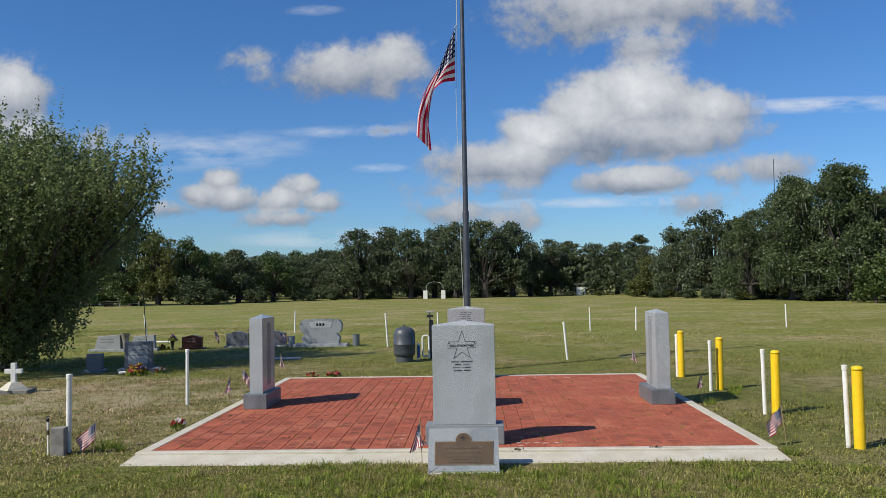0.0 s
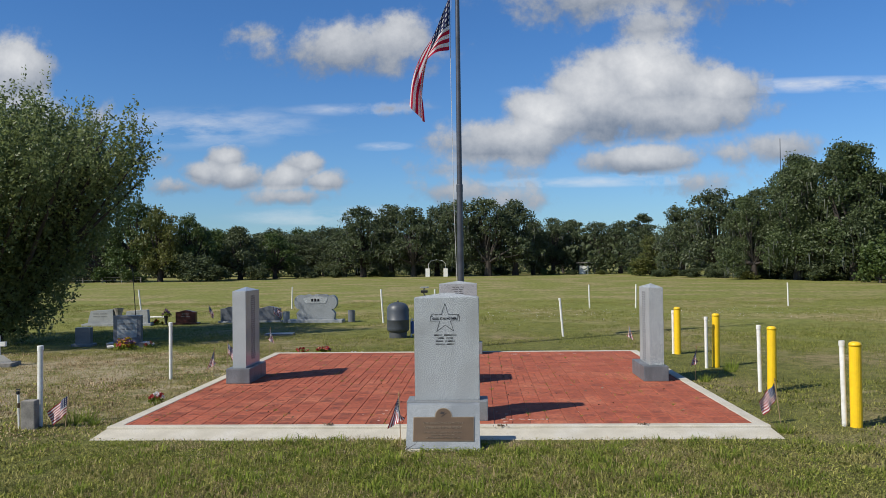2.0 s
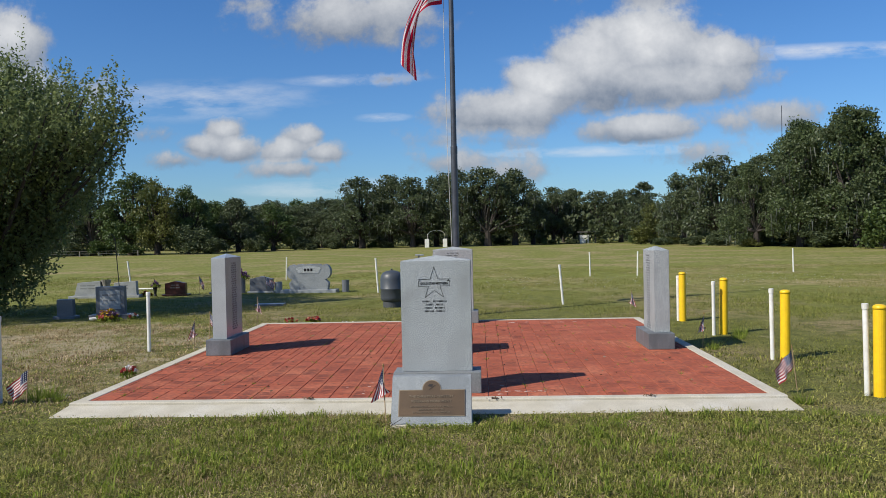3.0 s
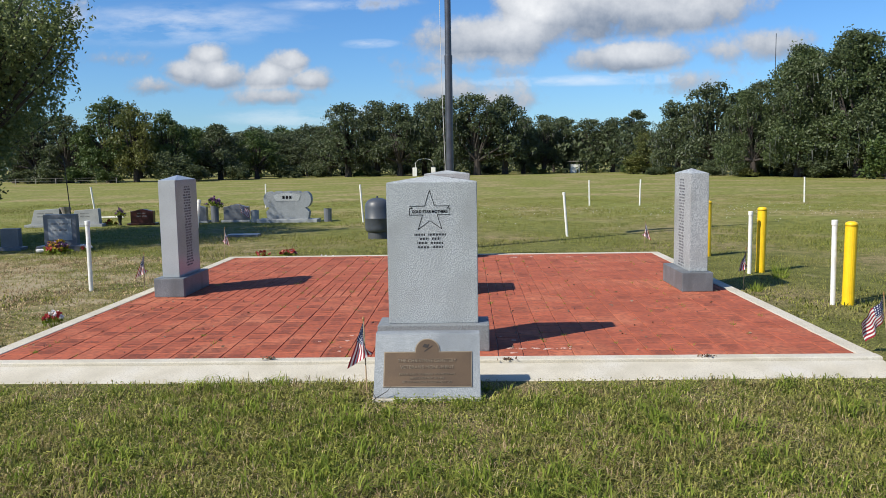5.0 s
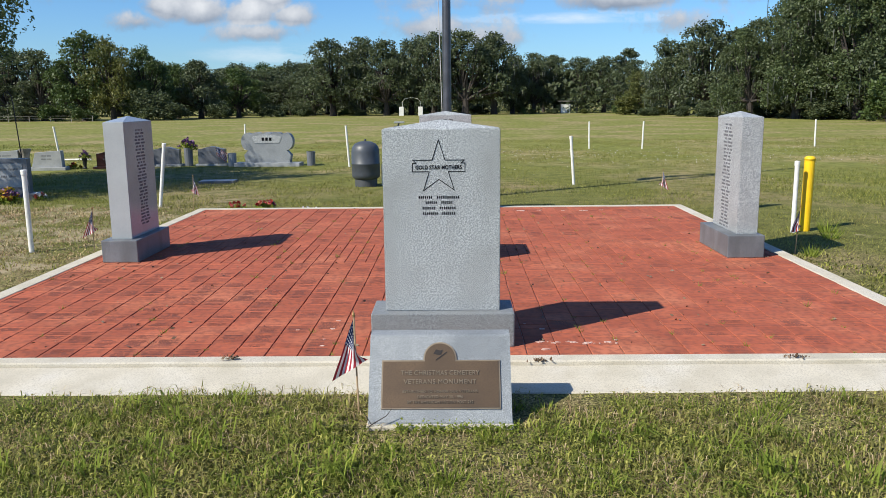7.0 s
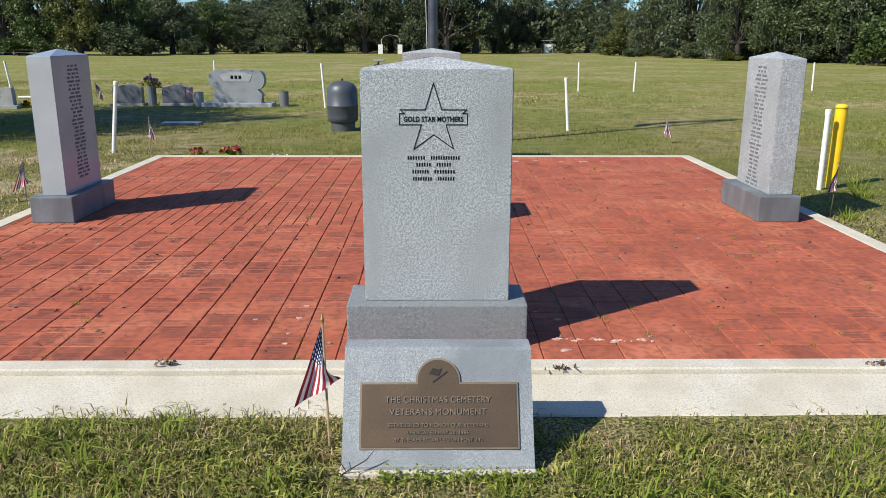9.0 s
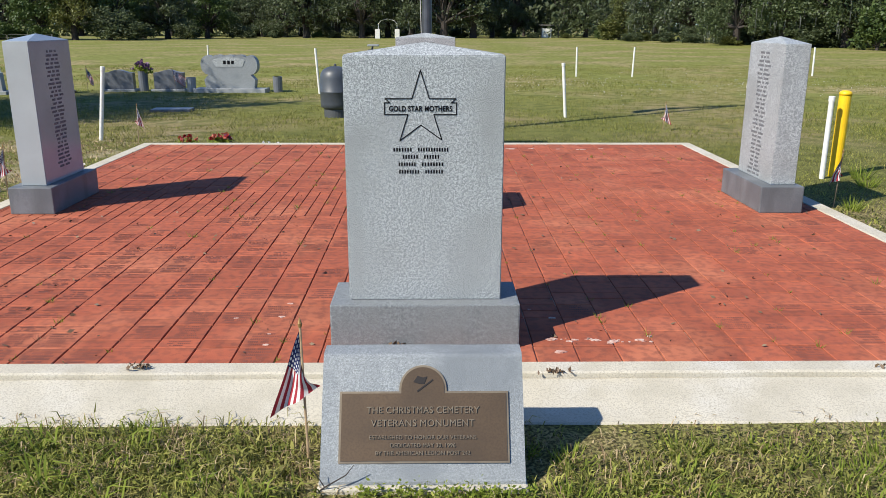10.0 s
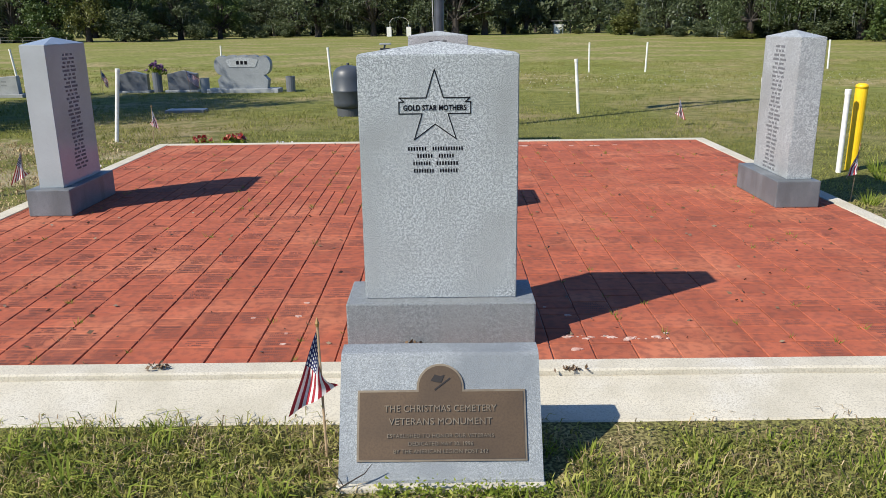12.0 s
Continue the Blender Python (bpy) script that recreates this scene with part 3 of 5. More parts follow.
front = monument("memorial_tablet", "grey granite tablet with an engraved star, standing on a rough base", (0, 0, 0), 0, granite, "memorial tablets")
pillar_l = monument("memorial_tablet", "grey granite tablet with a polished face of engraved names, seen edge-on", (-2.902, 2.975, 0), 90, granite_polished, "memorial tablets", base=granite_base)
pillar_r = monument("memorial_tablet", "pale grey granite tablet with a long column of engraved names", (2.616, 2.985, 0), -90, granite, "memorial tablets", 1.258, 0.03, granite_base)
back = monument("memorial_tablet", "grey granite tablet with a few engraved lines near the flagpole", (-0.04, 5.93, 0), 0, granite, "memorial tablets", 1.25)
lines(pillar_l, 30, 1.19, 0.31, 0.15, 0.24, 0.017, 3, engraved_soft, 0.01)
lines(pillar_r, 30, 1.185, 0.235, 0.15, 0.25, 0.017, 4, engraved_soft, -0.02, shift=0.03)
lines(back, 5, 1.19, 1.04, 0.14, 0.24, 0.014, 5, engraved)
low_block = thing("granite_block", "low grey granite block standing on the bricks", "monument")
part("body", block(-0.26, 0.28, 2.50, 3.02, 0, 0.55, 0.01), granite_rough, low_block)


def star_emblem():
    """Outline of a five-pointed star with a ribbon across it, in fine grooves."""
    c, h = (-0.016, 1.065), 0.002
    top, bl, br, crotch = (-0.016, 1.211), (-0.104, 0.918), (0.074, 0.921), (-0.015, 0.984)
    def along(p, q, z):
        k = (z - p[1]) / (q[1] - p[1])
        return (p[0] + (q[0] - p[0]) * k, z)
    zt, zb = 1.094, 1.028
    arm_l, arm_r = (-0.052, zt), (0.021, zt)
    leg_l, leg_r = along(bl, (-0.06, zb + 0.03), zb), along(br, (0.03, zb + 0.03), zb)
    path = [(-0.164, zt), arm_l, top, arm_r, (0.133, zt), (0.113, zt - 0.017), (0.135, zt - 0.017), (0.135, zb), leg_r, br, crotch, bl, leg_l, (-0.167, zb), (-0.167, zt - 0.017), (-0.145, zt - 0.017), (-0.164, zt)]
    b = bmesh.new()
    for (xa, za), (xb, zb_) in zip(path, path[1:]):
        d = Vector((xb - xa, zb_ - za)).normalized()
        n = Vector((-d.y, d.x)) * 0.0020
        e = d * 0.0012
        slab([(xa - e.x + n.x, za - e.y + n.y), (xb + e.x + n.x, zb_ + e.y + n.y), (xb + e.x - n.x, zb_ + e.y - n.y), (xa - e.x - n.x, za - e.y - n.y)], 0.003, b)
    for v in b.verts:
        v.co.y -= 0.002
    return b


part("star_emblem", star_emblem(), engraved, front, "black outline of a star crossed by a ribbon")
me = lettering("GOLD STAR MOTHERS", 0.0315, 0.004, 0.78, 1.08, 0.0009)
ob = part("inscription", me, engraved, front, "black engraved words GOLD STAR MOTHERS")
ob.location = (-0.016, 0, 1.042)
for z, w, s in ((0.880, 0.238, 1), (0.849, 0.160, 2), (0.817, 0.196, 3), (0.785, 0.192, 4)):
    ob = part("name_line", dashes(w, 0.016, random.Random(s), 2), engraved, front)
    ob["kind"] = "stuff"
    ob.location = (-0.013, 0, z)


def slant_marker():
    e = thing("slant_marker", "sloping grey granite marker with a bronze plaque before the kerb", "grave marker")
    prof = [(-1.115, GROUND - 0.03), (-1.098, -0.035), (-1.094, -0.03), (-0.886, 0.311), (-0.877, 0.318), (-0.866, 0.320), (-0.800, 0.320), (-0.790, 0.312), (-0.72, GROUND - 0.03)]
    b = bmesh.new()
    cols = []
    n = 14
    for i in range(n + 1):
        x = -0.335 + 0.67 * i / n
        cols.append([b.verts.new((x, y + (0.003 * noise.noise(Vector((x * 9, y * 9, z * 9))) if 0 < k < 8 else 0), z + 0.002 * noise.noise(Vector((x * 7, z * 5, 2))))) for k, (y, z) in enumerate(prof)])
    for a, c in zip(cols, cols[1:]):
        for k in range(len(prof)):
            j = (k + 1) % len(prof)
            b.faces.new((a[k], c[k], c[j], a[j]))
    b.faces.new(cols[0])
    b.faces.new(cols[-1][::-1])
    bmesh.ops.recalc_face_normals(b, faces=b.faces[:])
    part("body", b, granite_slant, e)
    foot = bmesh.new()
    block(-0.342, 0.342, -1.125, -0.69, GROUND - 0.03, -0.045, 0.008, foot)
    part("footing", foot, concrete, e, "pale crumbling mortar along the foot")
    # plaque frame of reference: origin at the plaque's lower middle, x across, z up the slope
    slope = math.atan2(0.358, 0.216)
    m = Matrix.Translation((0.004, -1.060, 0.010)) @ Matrix.Rotation(slope - math.pi / 2, 4, "X")
    w, h, r = 0.28, 0.232, 0.079
    def outline(k):
        arch = [(-0.004 + (r - k) * math.cos(a), h + 0.008 + (r - k) * math.sin(a)) for a in (math.pi * i / 16 for i in range(17))]
        return [(-w + k, k), (w - k, k), (w - k, h - k), (-0.004 + r - k, h - k)] + arch + [(-0.004 - r + k, h - k), (-w + k, h - k)]
    plaque = part("plaque", slab(outline(0), 0.016), bronze_bright, e, "bronze plaque with an arched top")
    plaque.matrix_basis = m @ Matrix.Translation((0, -0.013, 0))
    panel = part("panel", slab(outline(0.007), 0.004), bronze, plaque, "brown bronze ground")
    panel.location.y = -0.002
    for words, size, z, wide in (("THE CHRISTMAS CEMETERY", 0.031, 0.160, 0.92), ("VETERANS MONUMENT", 0.031, 0.118, 0.98), ("ESTABLISHED TO HONOR OUR VETERANS", 0.0185, 0.076, 0.95), ("DEDICATED MAY 30, 1996", 0.0185, 0.0505, 0.95), ("BY THE AMERICAN LEGION POST 242", 0.0185, 0.026, 0.95)):
        ob = part("inscription", lettering(words, size, 0.004, wide, 1.06), bronze_bright, plaque, "raised bronze words " + words)
        ob.location = (-0.004, -0.004, z)
    b = slab([(-0.034, 0.262), (-0.020, 0.283), (-0.002, 0.277), (0.012, 0.281), (0.002, 0.256), (-0.016, 0.257)], 0.003)
    slab([(-0.022, 0.234), (0.030, 0.272), (0.032, 0.268), (-0.020, 0.229)], 0.004, b)
    ob = part("emblem", b, bronze_black, plaque, "dark emblem of a banner on a staff")
    ob.location = (-0.002, -0.004, 0)


slant_marker()


# ---------------------------------------------------------------- posts and bollards
def bollard(at, height, group="yellow bollards", lean=(0, 0)):
    e = thing("bollard", "yellow painted steel bollard with a rounded top, set in the grass", "bollard", (*at, GROUND), group, 0, lean)
    part("pipe", lathe([(0.0575, -0.05), (0.0575, height - 0.035)], 20), yellow_paint, e, smooth=False)
    part("cap", lathe([(0.0605, height - 0.04), (0.0605, height - 0.02), (0.052, height - 0.006), (0.03, height + 0.004), (0.0, height + 0.006)], 20), yellow_paint, e, smooth=True)
    return e


for x, y, h, ln in ((3.885, 6.21, 0.84, (0, 0)), (4.04, 4.42, 0.84, (0, 0.6)), (4.05, 2.04, 0.83, (0, 0.5)), (4.10, -0.13, 0.85, (0, 0))):
    bollard((x, y), h, lean=ln)


def pvc_post(at, height, lean=(0, 0), radius=0.025, cap=True, label="slim white plastic pipe standing in the grass"):
    e = thing("pipe_post", label, "post", (*at, GROUND), "white pipe posts", 0, lean)
    part("pipe", lathe([(radius, -0.05), (radius, height - 0.02)], 14), pvc, e)
    if cap:
        part("cap", lathe([(radius + 0.005, height - 0.05), (radius + 0.005, height - 0.004), (radius + 0.001, height), (0, height + 0.001)], 14), pvc, e)
    return e


beside = "slim white plastic pipe standing close beside a yellow bollard"
pvc_post((3.82, 6.26), 0.78, label=beside)
pvc_post((3.86, 4.30), 0.80, label=beside)
pvc_post((3.905, 2.05), 0.85, (0, -0.6), label=beside)
pvc_post((4.005, -0.08), 0.86, (0, -0.9), label=beside)
pvc_post((2.19, 9.6), 0.87, (0, -4.4), label="slim white plastic pipe leaning in the open grass")
pvc_post((4.22, 20.2), 0.86, (0, -1), cap=False)
pvc_post((5.80, 20.0), 0.86, (0, 1.5), cap=False)
pvc_post((11.25, 20.5), 0.85, (0, -1.0), cap=False)
pvc_post((-4.28, 3.42), 0.85, (0, 0.3))
pvc_post((-4.26, 7.02), 0.94, (0, 7.5), label="slim white plastic pipe leaning behind a granite tablet")
pvc_post((-10.22, 16.2), 0.98, (0, -6.5), cap=False)
pvc_post((-6.75, 21.5), 0.86, (0, 1.8), cap=False)
pvc_post((-2.40, 14.2), 0.98, (0, -3.5), cap=False)
pvc_post((-1.10, 17.4), 0.86, (0, -1.0), cap=False)
pvc_post((-4.36, 0.02), 0.86, (0, 0.5), label="thick white plastic pipe standing behind a short concrete stub", radius=0.028)
lying = thing("pipe_post", "white plastic pipe lying on the grass behind the gravestones", "post", (-10.56, 17.1, GROUND + 0.03), "white pipe posts")
part("pipe", tube([(0, 0, 0), (0.36, 0.0, 0.004), (0.72, 0.02, 0)], 0.026, 12), pvc, lying)
stub = thing("concrete_stub", "short weathered square concrete stub in the grass", "post", (-4.40, -0.10, GROUND), turn=6)
part("body", block(-0.072, 0.072, -0.06, 0.06, -0.03, 0.30, 0.01), concrete_old, stub)
spigot = thing("water_spigot", "thin cream pipe with a black tap on top", "tap", (-4.52, -0.10, GROUND), lean=(0, -1))
part("pipe", lathe([(0.011, -0.03), (0.011, 0.36)], 10), pvc, spigot)
part("collar", lathe([(0.014, 0.22), (0.014, 0.27)], 10), bronze, spigot)
b = lathe([(0.012, 0.36), (0.016, 0.37), (0.016, 0.39), (0.01, 0.40)], 10)
tube([(-0.022, 0, 0.415), (0.022, 0, 0.415)], 0.007, 8, b)
tube([(0, 0, 0.39), (0, -0.03, 0.385), (0, -0.035, 0.37)], 0.007, 8, b)
part("tap", b, dark_metal, spigot)


# ---------------------------------------------------------------- flagpole and flags
pole = thing("flagpole", "tall tapering steel flagpole with a joint and a thin rope", "flagpole", (-0.03, 7.58, GROUND))
part("lower_section", lathe([(0.068, -0.05), (0.062, 3.12)], 20), steel, pole)
part("joint_collar", lathe([(0.066, 3.10), (0.066, 3.24), (0.06, 3.25)], 20), steel, pole)
part("upper_section", lathe([(0.054, 3.24), (0.040, 8.0)], 20), steel, pole)
part("base_collar", lathe([(0.12, -0.02), (0.12, 0.03), (0.075, 0.08)], 20), steel, pole)
part("finial", lathe([(0.03, 8.0), (0.045, 8.02), (0.045, 8.06), (0.06, 8.12), (0.045, 8.19), (0, 8.22)], 16), steel, pole)
b = tube([(-0.10, -0.03, 8.0), (-0.115, -0.03, 7.1), (-0.17, -0.05, 7.02)], 0.006, 6)
tube([(-0.10, -0.03, 8.0), (-0.15, -0.03, 5.7), (-0.12, -0.03, 3.0), (-0.07, -0.02, 1.1)], 0.005, 6, b)
part("rope", b, rope, pole)
part("cleat", block(-0.10, -0.04, -0.02, 0.02, 1.05, 1.12, 0.006), steel, pole)


def grid_cloth(name, at, nu, nv, parent=None, label=""):
    """A cloth from at(u, v), v from the bottom up, with its pattern's coordinates."""
    b = bmesh.new()
    layer = b.loops.layers.uv.new("UVMap")
    vs = [[b.verts.new(at(i / nu, j / nv)) for i in range(nu + 1)] for j in range(nv + 1)]
    for j in range(nv):
        for i in range(nu):
            f = b.faces.new((vs[j][i], vs[j][i + 1], vs[j + 1][i + 1], vs[j + 1][i]))
            f.smooth = True
            for loop, (a, c) in zip(f.loops, ((i, j), (i + 1, j), (i + 1, j + 1), (i, j + 1))):
                loop[layer].uv = (min(a / nu, 0.9999), min(c / nv, 0.9999))
    return part(name, b, cloth, parent, label)


def curve_at(points, s):
    """A smooth point at share s along a row of points."""
    k = s * (len(points) - 1)
    i = min(int(k), len(points) - 2)
    a, c = Vector(points[i]), Vector(points[i + 1])
    p, q = Vector(points[max(i - 1, 0)]), Vector(points[min(i + 2, len(points) - 1)])
    t = k - i
    return 0.5 * (2 * a + (c - p) * t + (2 * p - 5 * a + 4 * c - q) * t * t + (3 * a - p - 3 * c + q) * t ** 3)


def draped(u, v):
    upper = [(-0.17, 7.52, 6.98), (-0.31, 7.46, 6.62), (-0.48, 7.54, 6.20), (-0.72, 7.44, 5.78), (-0.92, 7.50, 5.30), (-0.98, 7.46, 4.82)]
    lower = [(-0.20, 7.52, 5.87), (-0.46, 7.40, 5.80), (-0.74, 7.56, 5.55), (-0.76, 7.64, 5.15), (-0.70, 7.44, 4.78), (-0.66, 7.50, 4.42)]
    p = curve_at(lower, u).lerp(curve_at(upper, u), v)
    p.y += 0.12 * u * math.sin(9.5 * v + 3 * u + 0.6) + 0.03 * math.sin(17 * u + 5 * v)
    p.x += 0.05 * u * math.sin(8 * v + 4)
    p.z -= 0.10 * u * math.sin(math.pi * v)
    return p


flag = grid_cloth("flag", draped, 40, 28)
flag.data.materials[0] = pole_cloth
tagged(flag, "large striped flag with starred blue corner hanging limp", "flag")


def stick_flag(at, height, turn, lean, droop, side=1, size=0.30, spot="in the grass", open_=0.9):
    """A small flag on a thin wooden stick, its cloth hanging in folds."""
    e = thing("stick_flag", "small striped flag on a wooden stick " + spot, "flag", at, "small stick flags", turn, lean)
    part("stick", lathe([(0.0045, -0.05), (0.0045, height)], 8), wood_stick, e)
    part("tip", lathe([(0.006, height), (0.008, height + 0.012), (0.0, height + 0.035)], 8), gold_tip, e)
    hoist = size * 0.62
    def at_uv(u, v):
        if not droop:
            x = side * u * size * open_ * (0.42 * v - 0.22 * (1 - v))
            z = height - 0.012 - hoist * (1 - v) * (1 - u) - u * size * (1.08 * v + 0.74 * (1 - v))
            return (x + side * 0.004, 0.10 * size * u * math.sin(9.5 * v + 0.8) + 0.03 * size * math.sin(9 * u + 3 * v) - 0.006, z)
        a = radians(droop)
        x = size * u * math.cos(a) * (0.75 + 0.25 * v)
        z = height - 0.01 - hoist * (1 - v) - size * u * math.sin(a) * (0.9 + 0.1 * v)
        return (side * (x + 0.004), 0.022 * math.sin(7 * u + 4 * v) * u + 0.012 * math.sin(13 * u + 2), z)
    grid_cloth("cloth", at_uv, 14, 10, e)
    return e


stick_flag((-0.400, -0.905, GROUND), 0.46, 0, (-12, -3), 0, -1, 0.27, "beside the sloping marker", 1.0)
stick_flag((3.42, 0.05, GROUND), 0.44, 10, (0, -7), 40, -1, 0.27, "near the kerb")
stick_flag((3.34, 3.0, GROUND), 0.46, 8, (0, 3), 0, -1, 0.24, "near the kerb")
stick_flag((3.34, 8.05, GROUND), 0.38, 0, (0, 3), 0, 1, 0.27)
stick_flag((-3.63, 3.42, GROUND), 0.44, 20, (0, 2), 0, -1, 0.26, "outside the kerb")
stick_flag((-3.63, 4.05, GROUND), 0.48, 10, (0, 2), 50, 1, 0.24, "outside the kerb")
stick_flag((-3.66, 6.7, GROUND), 0.47, 0, (0, 2), 0, 1, 0.25, "outside the kerb")
stick_flag((-4.03, -0.08, GROUND), 0.36, -12, (0, 6), 42, -1, 0.31, "leaning low in the grass")
stick_flag((-7.55, 14.6, GROUND), 0.55, 0, (0, 0), 60, 1, 0.30, "beside a gravestone")
stick_flag((-5.60, 14.6, GROUND), 0.50, 0, (0, -8), 40, 1, 0.34, "between two gravestones")


# ---------------------------------------------------------------- trees
def leaf_quads(centres, size, r, stretch=1.6, flat=0.0):
    """Randomly turned little quads round the centres, as (n, 4, 3)."""
    n = len(centres)
    a = r.normal(size=(n, 3))
    a[:, 2] *= 1 - flat
    a /= np.linalg.norm(a, axis=1, keepdims=True)
    c = np.cross(a, r.normal(size=(n, 3)))
    c /= np.linalg.norm(c, axis=1, keepdims=True) + 1e-9
    s = size * r.uniform(0.6, 1.3, (n, 1))
    a, c = a * s * stretch / 2, c * s / 2
    return np.stack([centres - a, centres + c * 0.9 - a * 0.1, centres + a, centres - c * 0.9 - a * 0.1], 1)


def crown_points(lobes, count, r, shell=0.72, lift=0.0):
    """Points in the outer shell of ragged lobes (x, y, z, radius, squash)."""
    lobes = np.array(lobes)
    weight = lobes[:, 3] ** 2
    pick = r.choice(len(lobes), count, p=weight / weight.sum())
    d = r.normal(size=(count, 3))
    d /= np.linalg.norm(d, axis=1, keepdims=True)
    d[:, 2] += lift
    d /= np.linalg.norm(d, axis=1, keepdims=True)
    k = (shell + (1.04 - shell) * r.random((count, 1))) * (1 + 0.16 * np.sin(7 * d[:, :1] + pick[:, None]) * np.cos(6 * d[:, 1:2] + 2 * pick[:, None]))
    p = d * k * lobes[pick, 3:4]
    p[:, 2] *= lobes[pick, 4]
    return lobes[pick, :3] + p


def limbs(base_r, lobes, r, fork=0.22):
    """A tapered trunk and a limb bending into each lobe."""
    top = max(l[2] for l in lobes)
    z = top * fork
    b = tube([(0, 0, -0.1), (0.02, 0.02, z * 0.5), (0.05, -0.02, z)], [base_r * 1.35, base_r, base_r * 0.85], 9)
    for l in lobes:
        end = Vector(l[:3])
        mid = Vector((end.x * 0.45 + r.uniform(-0.2, 0.2), end.y * 0.45 + r.uniform(-0.2, 0.2), z + (end.z - z) * 0.42))
        tube([(0.04, -0.02, z * 0.85), mid, end], [base_r * 0.55, base_r * 0.32, base_r * 0.08], 6, b)
    return b


def oak(seed, leaf, name="oak_tree", moss=True, clumps=1350, per=8, leaf_size=0.19, low=1.8, many=40, label="broad dark green oak hung with grey moss"):
    """A spreading tree ten metres high, standing at the origin."""
    r = np.random.default_rng(seed)
    rr = random.Random(seed)
    lobes = []
    for i in range(many):
        a, h = rr.uniform(0, 2 * math.pi), (i + rr.uniform(0, 1)) / many
        reach = rr.uniform(1.0, 3.6) * math.sqrt(max(0.08, 1.0 - h * h))
        lobes.append((reach * math.cos(a), reach * math.sin(a), low + (8.3 - low) * h, rr.uniform(0.7, 1.25) * (1.1 - 0.3 * h), rr.uniform(0.7, 1.0)))
    top = max(l[2] + l[3] * l[4] for l in lobes)
    lobes = [(l[0], l[1], l[2] * 9.9 / top, l[3] * 1.08, l[4]) for l in lobes]
    e = thing(name, label, "tree", (0, 0, -50), "trees at the field's edge")
    part("trunk", limbs(0.34, lobes, rr), bark, e)
    heads = crown_points(lobes, clumps, r, 0.74, 0.4)
    centres = np.repeat(heads, per, 0) + r.normal(size=(clumps * per, 3)) * 0.17
    soup("crown", leaf_quads(centres, leaf_size, r, 1.5), 4, leaf, e)
    if moss:
        n = 320
        p = crown_points(lobes, n, r, 0.85)
        p = p[p[:, 2] < 7.5]
        n = len(p)
        w, h = r.uniform(0.025, 0.06, (n, 1)), r.uniform(0.3, 1.1, (n, 1))
        a = r.uniform(0, math.pi, (n, 1))
        side = np.concatenate([np.cos(a), np.sin(a), np.zeros((n, 1))], 1) * w
        drop = np.concatenate([r.normal(size=(n, 2)) * 0.06, -h], 1)
        soup("hanging_moss", np.stack([p - side, p + side, p + side * 0.5 + drop * 0.7, p + drop], 1), 4, moss_grey, e, "grey hanging moss")["kind"] = "stuff"
    return e


def shrub(seed, leaf, label):
    """A leafy mass five metres high that reaches the ground."""
    r, rr = np.random.default_rng(seed), random.Random(seed)
    lobes = [(rr.uniform(-1.4, 1.4), rr.uniform(-1.2, 1.2), rr.uniform(0.8, 4.0), rr.uniform(0.7, 1.3), 0.9) for _ in range(11)]
    e = thing("shrub", label, "shrub", (0, 0, -50), "shrubs at the field's edge")
    part("trunk", limbs(0.12, lobes, rr, 0.1), bark, e)
    heads = crown_points(lobes, 420, r, 0.5)
    soup("crown", leaf_quads(np.repeat(heads, 9, 0) + r.normal(size=(3780, 3)) * 0.2, 0.22, r), 4, leaf, e)
    return e


def pine(seed):
    """A slim pine fourteen metres high with a sparse flat crown."""
    r, rr = np.random.default_rng(seed), random.Random(seed)
    lobes = [(rr.uniform(-1.6, 1.6), rr.uniform(-1.6, 1.6), 9.5 + 4 * i / 9, rr.uniform(0.7, 1.25), 0.5) for i in range(10)]
    e = thing("pine_tree", "tall thin pine with an open tufted crown", "tree", (0, 0, -50), "trees at the field's edge")
    part("trunk", limbs(0.17, lobes, rr, 0.68), bark, e)
    heads = crown_points(lobes, 300, r, 0.4)
    soup("crown", leaf_quads(np.repeat(heads, 9, 0) + r.normal(size=(2700, 3)) * 0.2, 0.22, r, 2.2), 4, leaf_oak, e)
    return e


oaks = [oak(s, leaf_oak) for s in (11, 12, 13, 14, 15)]
near_oaks = [oak(s, leaf_live_oak, clumps=1900, per=13, leaf_size=0.14, low=1.3, many=34) for s in (16, 17, 18)]
plain = [oak(21, leaf_bright, moss=False, label="rounded mid-green broadleaf tree"), oak(22, leaf_yellow, moss=False, label="broadleaf tree with yellowing leaves")]
shrubs = [shrub(31, leaf_bright, "bright green shrub reaching the ground"), shrub(32, leaf_oak, "dark green shrub reaching the ground"), shrub(33, leaf_yellow, "yellow-green shrub reaching the ground")]
pines = [pine(41), pine(42)]
used = set()


def plant(ob, x, y, tall, wide, turn=None):
    """Stands a tree or a copy of it at (x, y), with its height and breadth as shares of its own."""
    m = Matrix.Translation((x, y, GROUND - 0.02)) @ Matrix.Rotation(turn if turn is not None else random.uniform(0, 6.3), 4, "Z") @ Matrix.Diagonal((wide, wide, tall, 1))
    if ob.name in used:
        return copy_thing(ob, m)
    used.add(ob.name)
    ob.matrix_basis = m
    return ob


random.seed(5)
